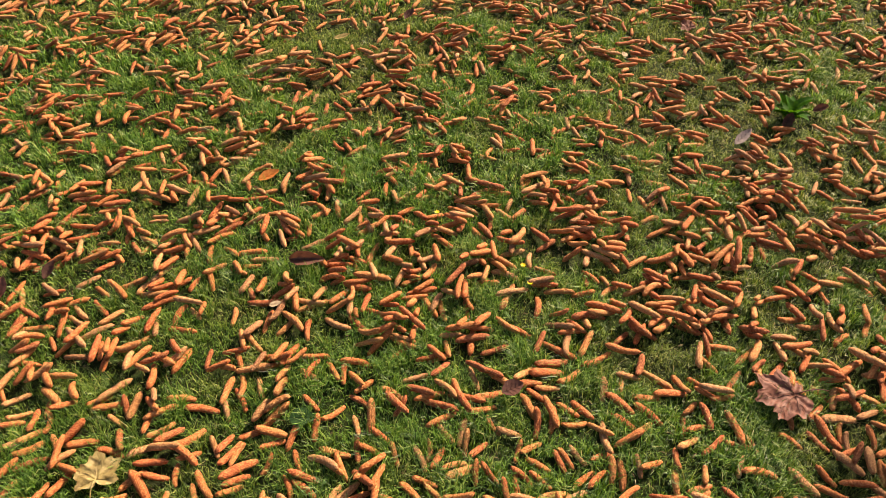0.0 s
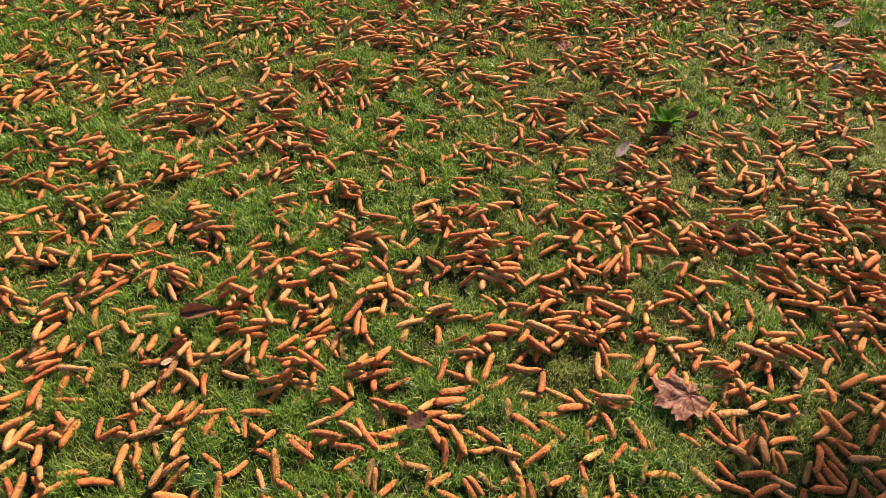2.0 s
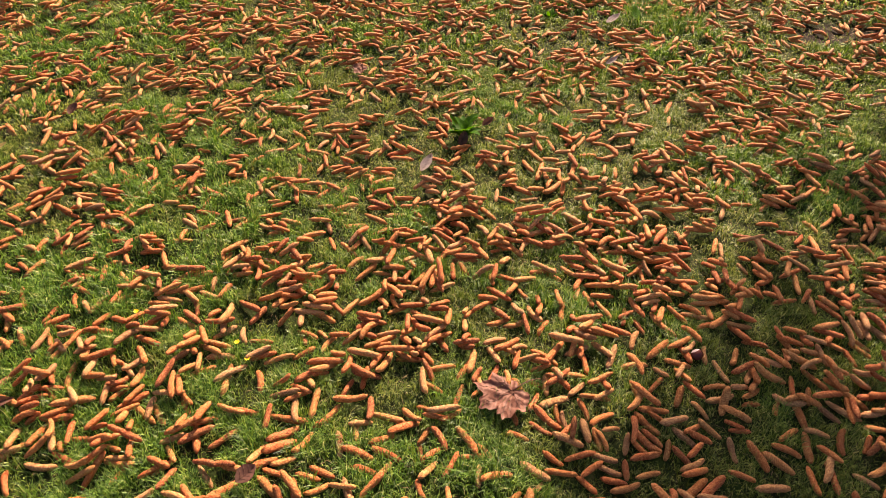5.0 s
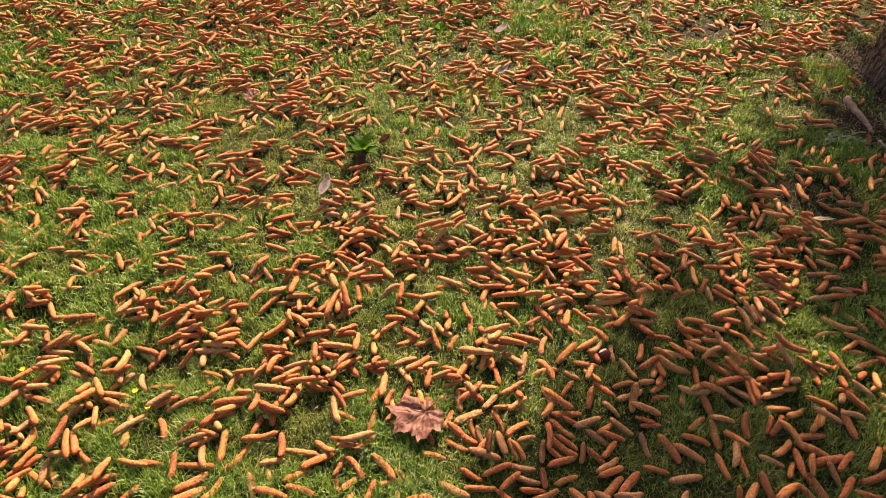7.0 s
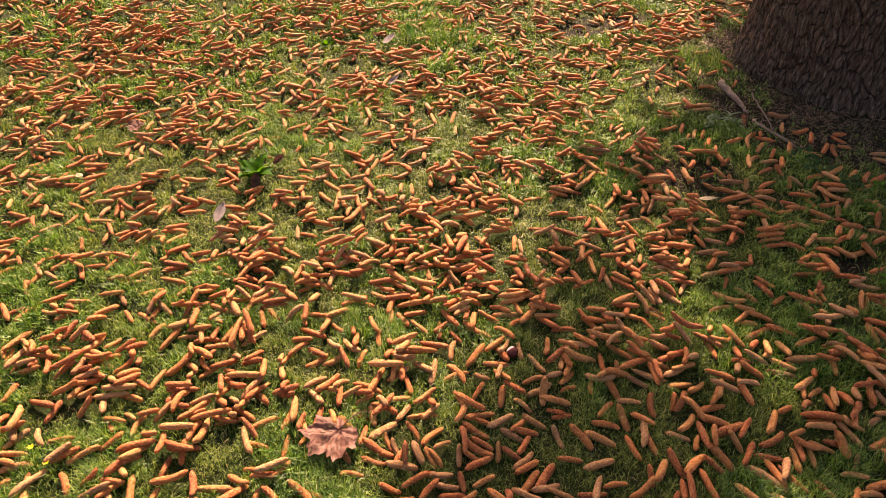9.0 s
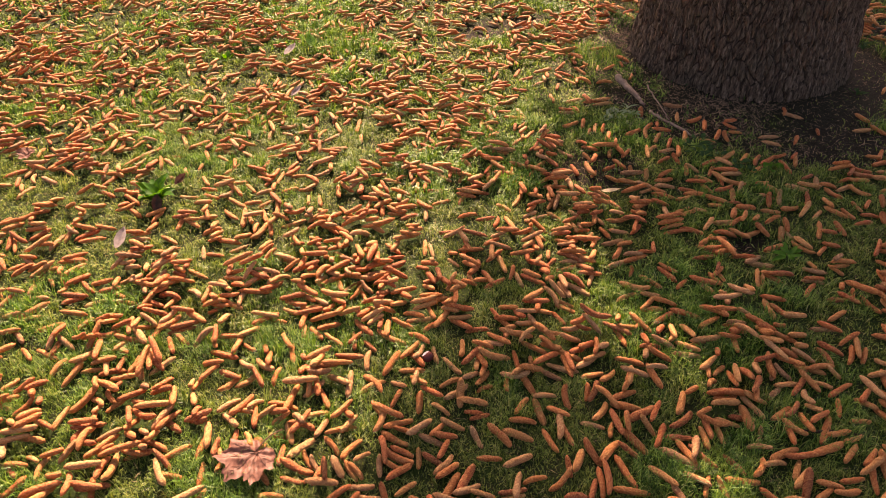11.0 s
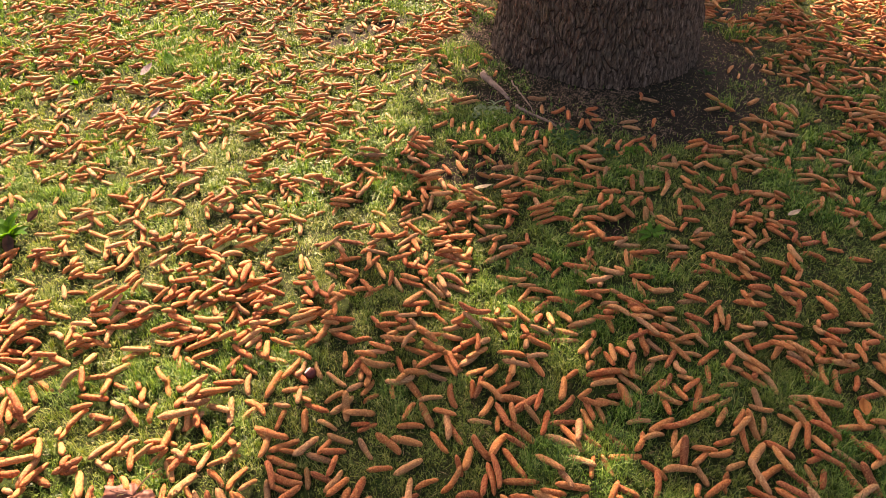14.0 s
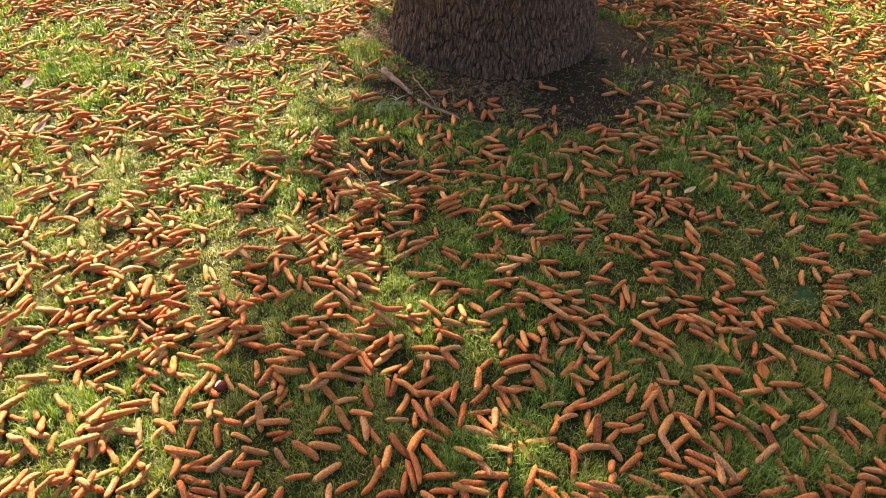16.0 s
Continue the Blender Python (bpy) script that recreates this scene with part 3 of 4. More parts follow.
NEAR_J = [
    (1.405, 0.898, 237, 83), (2.214, 1.574, 283, 71), (1.272, 0.732, 239, 62), (2.504, 1.765, 358, 100),
    (2.662, 1.877, 227, 100), (2.234, 1.52, 321, 82), (1.461, 0.878, 224, 62), (2.312, 1.578, 240, 82),
    (2.286, 1.554, 320, 99), (1.512, 0.915, 338, 65), (1.3, 0.73, 33, 79), (1.475, 0.867, 212, 85),
    (2.596, 1.771, 17, 78), (1.402, 0.792, 309, 62), (2.47, 1.636, 13, 91), (2.33, 1.523, 222, 100),
    (2.269, 1.472, 312, 76), (2.249, 1.447, 350, 63), (1.539, 0.884, 13, 76), (1.346, 0.734, 256, 89),
    (1.444, 0.807, 21, 82), (2.796, 1.83, 309, 99), (2.354, 1.46, 335, 80), (2.396, 1.488, 2, 100),
]
NEAR_K = [
    (2.328, 1.431, 315, 84), (2.502, 1.539, 243, 89), (2.55, 1.57, 44, 100), (2.654, 1.632, 41, 100),
    (1.378, 0.708, 16, 93), (1.534, 0.82, 347, 75), (2.783, 1.7, 354, 95), (2.469, 1.458, 223, 100),
    (1.514, 0.782, 304, 92), (2.327, 1.342, 348, 72), (2.49, 1.448, 287, 65), (2.376, 1.369, 305, 73),
    (2.266, 1.292, 355, 78), (2.786, 1.649, 41, 100), (2.704, 1.562, 304, 67), (2.275, 1.27, 353, 74),
    (2.379, 1.338, 324, 86), (1.418, 0.684, 292, 62), (1.517, 0.744, 349, 98), (2.478, 1.384, 291, 78),
    (1.452, 0.697, 269, 90), (2.206, 1.196, 306, 94), (2.769, 1.567, 29, 100), (2.444, 1.34, 264, 71),
]
NEAR_L = [
    (2.542, 1.404, 28, 88), (2.314, 1.254, 326, 62), (2.788, 1.545, 231, 100), (1.507, 0.71, 270, 62),
    (1.548, 0.726, 24, 62), (2.672, 1.435, 8, 97), (2.418, 1.274, 293, 91), (2.21, 1.136, 9, 100),
    (2.49, 1.302, 350, 100), (2.552, 1.306, 300, 100), (2.486, 1.26, 222, 100), (2.327, 1.162, 147, 98),
    (2.709, 1.392, 23, 100), (2.389, 1.177, 33, 100), (2.74, 1.36, 27, 100), (1.638, 0.718, 33, 83),
    (2.687, 1.316, 0, 76), (2.448, 1.175, 337, 92), (1.598, 0.677, 2, 84), (2.768, 1.334, 4, 100),
    (1.552, 0.647, 321, 69), (2.637, 1.253, 330, 62), (2.357, 1.078, 349, 85), (2.843, 1.335, 342, 74),
]
NEAR_M = [
    (2.578, 1.186, 289, 62), (2.63, 1.208, 271, 83), (2.556, 1.163, 219, 96), (2.392, 1.064, 257, 82),
    (2.51, 1.12, 312, 75), (2.593, 1.15, 218, 100), (2.352, 0.987, 350, 100), (2.57, 1.09, 346, 94),
    (2.706, 1.158, 295, 92), (2.433, 1.019, 217, 100), (2.49, 1.042, 225, 100), (2.45, 0.991, 260, 62),
    (2.674, 1.094, 216, 100), (2.788, 1.138, 221, 100), (1.686, 0.61, 300, 62), (2.802, 1.103, 323, 79),
    (1.723, 0.598, 312, 64), (1.728, 0.589, 236, 100), (1.529, 0.492, 244, 62), (2.843, 1.06, 350, 93),
    (1.602, 0.518, 271, 67), (2.998, 1.104, 293, 95), (2.619, 0.93, 240, 100), (2.713, 0.966, 255, 78),
]
NEAR_N = [
    (2.97, 1.072, 309, 89), (2.776, 0.974, 248, 70), (1.718, 0.538, 210, 66), (3.15, 1.12, 23, 100),
    (1.58, 0.478, 319, 82), (3.099, 1.085, 340, 91), (1.688, 0.517, 315, 62), (3.058, 1.043, 321, 74),
    (3, 1.016, 318, 97), (1.818, 0.552, 358, 73), (2.766, 0.918, 309, 68), (3.448, 1.182, 354, 100),
    (2.872, 0.941, 217, 100), (1.506, 0.419, 284, 62), (3.322, 1.102, 247, 88), (3.125, 1.026, 357, 96),
    (1.843, 0.54, 8, 68), (2.782, 0.882, 214, 96), (3.09, 0.995, 225, 92), (3.044, 0.968, 266, 95),
    (2.931, 0.924, 296, 65), (3.451, 1.1, 10, 100), (1.721, 0.472, 349, 85), (3.141, 0.964, 286, 69),
]
NEAR_O = [
    (3.24, 0.987, 223, 100), (2.815, 0.838, 318, 91), (3.099, 0.935, 261, 84), (3.503, 1.069, 256, 74),
    (1.6, 0.408, 270, 73), (1.71, 0.426, 28, 65), (1.695, 0.401, 9, 81), (1.68, 0.383, 212, 93),
    (1.821, 0.42, 346, 95), (1.632, 0.364, 314, 80), (1.899, 0.404, 345, 62), (1.666, 0.325, 241, 66),
    (1.791, 0.336, 334, 62), (1.882, 0.349, 10, 67), (1.97, 0.351, 225, 73), (1.689, 0.275, 207, 62),
    (1.878, 0.314, 231, 87), (1.939, 0.326, 301, 62), (1.745, 0.282, 343, 62), (1.901, 0.295, 206, 62),
    (1.81, 0.264, 6, 94), (1.964, 0.26, 270, 62), (2.06, 0.271, 312, 82), (1.866, 0.234, 276, 78),
]
NEAR_P = [
    (1.782, 0.218, 349, 94), (2.037, 0.258, 279, 62), (1.994, 0.246, 241, 81), (1.851, 0.148, 231, 62),
    (1.86, 0.124, 200, 67), (1.957, 0.109, 262, 73), (2.019, 0.111, 248, 67), (2.038, 0.085, 287, 62),
    (1.91, 0.078, 245, 79), (1.791, 0.067, 346, 72), (1.741, 0.064, 327, 62), (1.936, 0.047, 237, 89),
    (2.088, 0.005, 337, 93), (1.886, -0.001, 241, 62), (2.085, -0.004, 344, 85), (2.04, -0.015, 302, 62),
    (1.862, -0.03, 298, 66), (1.954, -0.032, 209, 62), (2.106, -0.046, 188, 86), (2.014, -0.058, 254, 82),
    (1.85, -0.055, 236, 62), (1.814, -0.065, 325, 100), (2.078, -0.082, 234, 62), (1.934, -0.09, 203, 62),
]
NEAR_Q = [
    (2.08, -0.104, 223, 62), (1.987, -0.1, 260, 78), (2.221, -0.116, 261, 62), (2.052, -0.111, 243, 62),
    (1.881, -0.104, 223, 69), (2.218, -0.145, 350, 67), (1.9, -0.122, 296, 62), (1.926, -0.126, 270, 63),
    (2.136, -0.154, 190, 88), (1.866, -0.15, 318, 64), (1.914, -0.158, 179, 83),
]
for stretch in (NEAR_A, NEAR_B, NEAR_C, NEAR_D, NEAR_E, NEAR_F, NEAR_G, NEAR_H, NEAR_I, NEAR_J, NEAR_K, NEAR_L, NEAR_M, NEAR_N, NEAR_O, NEAR_P, NEAR_Q):
    for k, (x, y, degrees, length) in enumerate(stretch):
        put_cone(x, y, degrees, min(length, 92) / 1000 * (0.88 if x > 2.0 else 1.0), 7 * k + int(abs(x) * 91))


def in_sight(x, y):
    """The stretch of lawn that the path passes; elsewhere the litter is thin."""
    turn = np.degrees(np.arctan2(y + 0.05, x - 0.2))
    return (turn > -14) & (turn < 160) & (np.hypot(x - 0.3, y) > 0.45)


CLUMP, CLUMP2, WAYS = Field(31, 0.30, 2), Field(32, 0.11, 1), Field(33, 0.25, 1)


def cone_density(x, y):
    """Cones for each square metre of lawn."""
    c = 0.65 * CLUMP(x, y) + 0.35 * CLUMP2(x, y)
    d = 250 + 262 * smooth_step(0.36, 0.70, c)
    shade = smooth_step(-0.1, 0.5, -0.66 * x + 0.75 * y + 0.55)      # thinner on the shaded side
    d = d * (0.88 + 0.12 * shade)
    d = d * (1 + 0.55 * smooth_step(2.2, 1.5, np.hypot(x - 0.4, y))) * (1 - 0.12 * smooth_step(-0.2, -0.8, x))
    d = d * (1 - 0.9 * smooth_step(4.85, 5.2, np.hypot(x - 0.4, y)))
    d = d * (1 - 0.68 * np.exp(-(np.hypot((x - 2.50) / 0.36, (y - 2.18) / 0.34)) ** 4))      # worn turf beside the trunk
    d = d * (1 - 0.30 * smooth_step(2.1, 2.6, x) * smooth_step(1.15, 0.8, y) * smooth_step(3.6, 3.1, x))
    d = d * (1 + 0.5 * smooth_step(3.5, 3.9, x) * smooth_step(2.0, 1.6, y))
    far = np.hypot(x - TRUNK[0], y - TRUNK[1])
    d = d * smooth_step(0.52, 0.78, far + 0.25 * (RAGGED(x, y) - 0.5))
    d = d * (1 - 0.92 * bareness(x, y) * np.where(np.hypot(x - TRUNK[0], y - TRUNK[1]) < 0.95, 1.0, 0.55))
    return np.where(far < 0.54, 0, d)


def scatter_cones():
    r = np.random.default_rng(77)
    n = 110000
    x, y = r.uniform(LAWN[0], LAWN[1], n), r.uniform(LAWN[2], LAWN[3], n)
    area = (LAWN[1] - LAWN[0]) * (LAWN[3] - LAWN[2])
    keep = r.random(n) < cone_density(x, y) * area / n
    beyond = np.degrees(np.arctan2(y + 0.05, x - 0.2))
    beyond = np.minimum(np.abs(beyond + 14), np.abs(beyond - 160))           # degrees past the littered stretch
    keep &= in_sight(x, y) | (r.random(n) < 0.42 + 0.58 * smooth_step(25, 0, beyond))
    keep &= np.hypot(x - 0.3, y) > 0.30
    x, y = x[keep], y[keep]
    if PLACED:
        p = np.array(PLACED)
        cells = {}
        for a, b in p:
            cells.setdefault((int(a // 0.05), int(b // 0.05)), []).append((a, b))

        def open_spot(a, b):
            i, j = int(a // 0.05), int(b // 0.05)
            return all(math.hypot(a - u, b - w) > 0.036 for di in (-1, 0, 1) for dj in (-1, 0, 1) for u, w in cells.get((i + di, j + dj), ()))

        free = np.array([open_spot(a, b) for a, b in zip(x, y)])
        x, y = x[free], y[free]
    for a, b, rad in RESERVED:
        away = np.hypot(x - a, y - b) > rad
        x, y = x[away], y[away]
    order = np.argsort(np.hypot(x - 0.4, y))
    x, y = x[order], y[order]
    singles = max(0, 300 - len(PLACED))
    vs, fs, tips, alongs, base = [], [], [], [], 0
    for k, (a, b) in enumerate(zip(x, y)):
        if PILE[min(int((a - LAWN[0]) / CELL), len(PILE) - 1), min(int((b - LAWN[2]) / CELL), PILE.shape[1] - 1)] > 0.034:      # no third layer
            continue
        heading = 7 * WAYS(a, b) + r.normal(0, 1.1)
        length = float(np.clip(r.normal(0.078, 0.012), 0.050, 0.106))
        if k < singles:
            put_cone(a, b, math.degrees(heading), length, int(r.integers(0, 1000)))
            continue
        radius = 0.5 * (length + 0.078) * r.uniform(0.094, 0.114)
        m = lay_cone(a, b, heading, length, radius)
        far = math.hypot(a - 0.4, b)
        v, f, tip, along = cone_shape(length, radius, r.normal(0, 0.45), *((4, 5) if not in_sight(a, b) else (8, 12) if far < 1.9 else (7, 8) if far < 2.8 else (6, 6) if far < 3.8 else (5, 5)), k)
        roll = Matrix.Rotation(r.uniform(0, 6.28), 4, 'X')
        mm = np.array(m @ roll)
        vs.append(v @ mm[:3, :3].T + mm[:3, 3])
        fs.append(f + base)
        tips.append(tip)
        alongs.append(along)
        base += len(v)
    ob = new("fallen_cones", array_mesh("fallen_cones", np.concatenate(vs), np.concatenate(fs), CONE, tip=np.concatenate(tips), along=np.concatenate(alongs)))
    tagged(ob, "thick litter of orange-brown spruce cones on a lawn", "cones", "fallen cones", "stuff")
    print("CONES", len(x), base, sum(len(f) for f in fs))


# ==== grass ====
LUSH, TUFT, HOLE = Field(41, 0.55, 2), Field(42, 0.13, 2), Field(43, 0.045, 1)


def blades(x, y, tall, wide, lean, r, curl=1.0, plain=False):
    """Blades of three triangles each, or two if plain, rooted at x, y."""
    n = len(x)
    way = r.uniform(0, 2 * math.pi, n)
    flat = np.stack([np.cos(way), np.sin(way), 0 * way], -1)
    face = way + math.pi / 2 + r.normal(0, 0.5, n)
    side = np.stack([np.cos(face), np.sin(face), 0 * face], -1) * (wide / 2)[:, None]
    up = np.array([0, 0, 1.0])
    root = np.stack([x, y, ground_height(x, y) - 0.002], -1)
    mid = root + tall[:, None] * 0.55 * (up * np.cos(lean * 0.6)[:, None] + flat * np.sin(lean * 0.6)[:, None])
    bent = lean * 1.0 + curl * r.uniform(0.1, 0.9, n)
    tip = mid + tall[:, None] * 0.5 * (up * np.cos(bent)[:, None] + flat * np.sin(bent)[:, None])
    tip[:, 2] = np.maximum(tip[:, 2], root[:, 2] + 0.003)
    if plain:
        v = np.stack([root, mid + side, mid - side, tip], 1).reshape(-1, 3)
        k = np.arange(n)[:, None] * 4
        return v, np.concatenate([k + [0, 1, 2], k + [2, 1, 3]], 1).reshape(-1, 3)
    v = np.stack([root - side, root + side, mid + side * 0.8, mid - side * 0.8, tip], 1).reshape(-1, 3)
    k = np.arange(n)[:, None] * 5
    f = np.concatenate([k + [0, 1, 2], k + [0, 2, 3], k + [3, 2, 4]], 1).reshape(-1, 3)
    return v, f


# ==== leaves, weeds and sticks on the lawn ====
RESERVED = []                        # plan and radius of spots kept clear of loose cones


def tube(points, radii, sides=8):
    """A tapered round stem along points, closed at both ends."""
    p, rad = np.asarray(points, float), np.asarray(radii, float)
    way = np.gradient(p, axis=0)
    way /= np.linalg.norm(way, axis=1)[:, None]
    side = np.cross(way, (0.05, 0.02, 1.0))
    side /= np.linalg.norm(side, axis=1)[:, None]
    up = np.cross(side, way)
    t = np.linspace(0, 2 * math.pi, sides, endpoint=False)
    ring = p[:, None] + rad[:, None, None] * (np.cos(t)[None, :, None] * side[:, None] + np.sin(t)[None, :, None] * up[:, None])
    v = np.concatenate([ring.reshape(-1, 3), p[:1], p[-1:]])
    n, k = len(p) * sides, np.arange(sides)
    caps = np.concatenate([np.stack([(k + 1) % sides, k, np.full(sides, n)], -1), np.stack([n - sides + k, n - sides + (k + 1) % sides, np.full(sides, n + 1)], -1)])
    return v, np.concatenate([grid_tris(len(p), sides, True), caps])


LOBES = [(0, 1.0), (9, 0.86), (14, 0.88), (26, 0.68), (36, 0.84), (42, 0.80), (52, 0.98), (62, 0.78), (68, 0.80), (82, 0.60), (94, 0.66), (104, 0.72), (118, 0.54), (140, 0.34), (165, 0.14), (180, 0.05)]


def maple_leaf(x, y, z, heading, size, material, vein_material, label, stem=(0.10, 0.0), curl=0.10, seed=1, spread=1.0):
    """A lobed leaf with its veins and stalk; the stalk's joint stands at x, y."""
    r = np.random.default_rng(seed)
    leaf = empty("maple_leaf", pose(x, y, z + float(ground_height(x, y)), 0, 0, heading), label, "leaf")
    RESERVED.append((x + 0.5 * size * math.cos(radians(heading)), y + 0.5 * size * math.sin(radians(heading)), 0.6 * size))
    rings, cols = 9, 120
    th = np.linspace(-math.pi, math.pi, cols, endpoint=False)
    ang, rad = np.array([a * (spread if a < 120 else 1) for a, _ in LOBES]), np.array([b for _, b in LOBES])
    edge = np.interp(np.abs(np.degrees(th)), ang, rad) * (1 + 0.03 * np.sin(th * 31)) * (1 + 0.05 * np.sin(2 * th + seed))
    lift, bumps = r.uniform(-1, 1, 5), r.uniform(0, 6.28, 4)

    def height(px, py):
        q = np.hypot(px, py) / size
        a = np.arctan2(py, px)
        return size * (curl * q ** 2 * (0.9 + 0.8 * np.sin(2 * a + bumps[0])) + 0.035 * np.sin(5 * a + bumps[1]) * q + 0.035 * np.sin(14 * px / size + bumps[2]) * np.sin(11 * py / size + bumps[3]) + 0.018 * np.sin(29 * px / size + bumps[3]) * np.sin(25 * py / size + bumps[1]) - 0.05 * q * np.cos(6.9 * a))

    k = np.linspace(0, 1, rings)[:, None] ** 0.8
    px, py = size * k * edge * np.cos(th), size * k * edge * np.sin(th)
    v = np.stack([px, py, height(px, py)], -1).reshape(-1, 3)
    part("leaf_blade", array_mesh("leaf_blade", v, grid_tris(rings, cols, True), material), leaf)
    for a, reach in ((0, 0.95), (52 * spread, 0.9), (-52 * spread, 0.9), (104 * spread, 0.58), (-104 * spread, 0.58)):
        s = np.linspace(0.0, reach * size, 9)
        bow = 0.06 * size * np.sin(s / size * 3) * np.sign(a)
        vx, vy = s * math.cos(radians(a)) + bow * math.sin(radians(a)), s * math.sin(radians(a)) - bow * math.cos(radians(a))
        w, f = tube(np.stack([vx, vy, height(vx, vy) + 0.0006], -1), np.linspace(0.0011, 0.0003, 9), 6)
        part("vein", array_mesh("vein", w, f, vein_material), leaf)
        for b in (0.3, 0.5, 0.7):
            for turn in (35, -35):
                o = reach * size * b
                e = np.linspace(0, 0.28 * size * (1 - 0.6 * b), 5)
                wx, wy = o * math.cos(radians(a)) + e * math.cos(radians(a + turn)), o * math.sin(radians(a)) + e * math.sin(radians(a + turn))
                w, f = tube(np.stack([wx, wy, height(wx, wy) + 0.0004], -1), np.linspace(0.0006, 0.0002, 5), 5)
                part("side_vein", array_mesh("side_vein", w, f, vein_material), leaf)
    s = np.linspace(0, 1, 7)
    w, f = tube(np.stack([-stem[0] * s, stem[1] * s, 0.004 + 0.012 * np.sin(s * 3.1) - 0.008 * s], -1), np.linspace(0.0016, 0.0011, 7), 7)
    part("stalk", array_mesh("stalk", w, f, vein_material), leaf)
    return leaf


def leaf_blade(length, width, fold, arch, twist=0.0, rows=11, cols=7, seed=0):
    """A pointed oval leaf from the origin along x: folded along its rib and arched."""
    r = np.random.default_rng(seed)
    u, t = np.linspace(0, 1, rows)[:, None], np.linspace(-1, 1, cols)[None]
    w = width / 2 * np.sin(math.pi * u ** 0.85).clip(0.03) ** 0.8 * (1 + 0.06 * np.sin(u * 40 + 3 * t))
    up = np.abs(t) * w * math.sin(fold)
    across = t * w * math.cos(fold)
    x = length * (np.sin(arch * u) / arch if abs(arch) > 1e-3 else u) + 0 * t
    z = up + (length * (1 - np.cos(arch * u)) / arch if abs(arch) > 1e-3 else 0) + r.uniform(-1, 1) * 0.04 * length * u * t
    y = across + twist * length * u ** 2
    return np.stack([x + 0 * y, y, z], -1).reshape(-1, 3), grid_tris(rows, cols)


def dead_leaf(x, y, heading, length, width, material, label, fold=0.3, arch=0.5, pitch=0.0, roll=0.0, z=0.024, seed=0):
    leaf = empty("fallen_leaf", pose(x, y, z + float(ground_height(x, y))) @ Matrix.Rotation(radians(heading), 4, 'Z') @ pose(0, 0, 0, roll, -pitch, 0), label, "leaf")
    RESERVED.append((x + 0.4 * length * math.cos(radians(heading)), y + 0.4 * length * math.sin(radians(heading)), 0.45 * length))
    v, f = leaf_blade(length, width, fold, arch, seed=seed)
    part("leaf_blade", array_mesh("leaf_blade", v, f, material), leaf)
    w, f = tube(v.reshape(11, 7, 3)[:, 3] + (0, 0, 0.0005), np.linspace(0.0009, 0.0003, 11), 5)
    part("midrib", array_mesh("midrib", w, f, material), leaf)
    for side in (2, 4):
        for k in range(2, 9, 2):
            g = v.reshape(11, 7, 3)
            ribs = np.stack([g[k, 3], g[min(k + 1, 10), side], g[min(k + 2, 10), 6 if side == 4 else 0]]) + (0, 0, 0.0006)
            w, f = tube(ribs, (0.0006, 0.0005, 0.0002), 5)
            part("side_vein", array_mesh("side_vein", w, f, material), leaf)
    return leaf


def weed(name, x, y, count, length, width, steep, material, label, seed, spread=0.0, z=0.0):
    """A rosette of broad leaves on short stalks."""
    r = np.random.default_rng(seed)
    plant = empty(name, pose(x, y, float(ground_height(x, y)) + z), label, "plant")
    RESERVED.append((x, y, 0.6 * length + spread))
    for k in range(count):
        size = length * r.uniform(0.6, 1.1)
        v, f = leaf_blade(size, width * r.uniform(0.7, 1.1), r.uniform(0.1, 0.4), r.uniform(-0.9, -0.2), r.uniform(-0.15, 0.15), seed=seed + k)
        ang = 360 * k / count + r.uniform(-25, 25)
        off = spread * math.sqrt(r.random())
        aw = r.uniform(0, 6.28)
        m = pose(off * math.cos(aw), off * math.sin(aw), 0.004, 0, 0, ang) @ pose(0, 0, 0, r.uniform(-20, 20), -steep * r.uniform(0.6, 1.2), 0)
        part("leaf", array_mesh("leaf", v, f, material), plant, "", m)
    return plant


def stick(name, points, radii, material, label):
    p = np.array(points, float)
    s, k = np.linspace(0, 1, len(p)), np.linspace(0, 1, 14)
    fine = np.stack([np.interp(k, s, p[:, q]) for q in range(3)], -1) + np.random.default_rng(len(p)).normal(0, 0.0015, (14, 3))
    base = fine[0].copy()
    base[2] = 0
    v, f = tube(fine - base, np.interp(k, s, radii) * (1 + 0.05 * np.sin(k * 37)), 10)
    ob = new(name, array_mesh(name, v, f, material))
    ob.matrix_basis = pose(base[0], base[1], float(ground_height(base[0], base[1])))
    return tagged(ob, label, "stick")


maple_leaf(0.670, 1.166, 0.040, 200, 0.102, BROWN_LEAF, BROWN_VEIN, "curled brown dead maple leaf lying on cones", (0.085, 0.0), 0.09, 3, 0.76)
maple_leaf(-0.822, 0.648, 0.026, 118, 0.068, YELLOW_LEAF, YELLOW_LEAF, "pale yellow maple leaf with brown blotches on grass", (0.05, 0.012), 0.08, 8)
maple_leaf(0.480, 2.925, 0.026, 150, 0.046, BROWN_LEAF, BROWN_VEIN, "small crumpled pinkish dead leaf among cones", (0.03, 0.0), 0.35, 5)
dead_leaf(-0.640, 1.352, 6, 0.10, 0.065, DARK_LEAF, "curled dark brown ribbed leaf standing on edge", 0.9, -0.5, 8, 38, 0.038, 2)
dead_leaf(-0.635, 1.185, 10, 0.038, 0.022, CHIP, "small cream leaf scrap on a cone", 0.2, 0.6, 0, 0, 0.034, 3)
dead_leaf(0.600, 2.150, 52, 0.085, 0.034, PALE_LEAF, "grey-white leaf lying underside up", 0.3, 0.3, 8, 10, 0.03, 4)
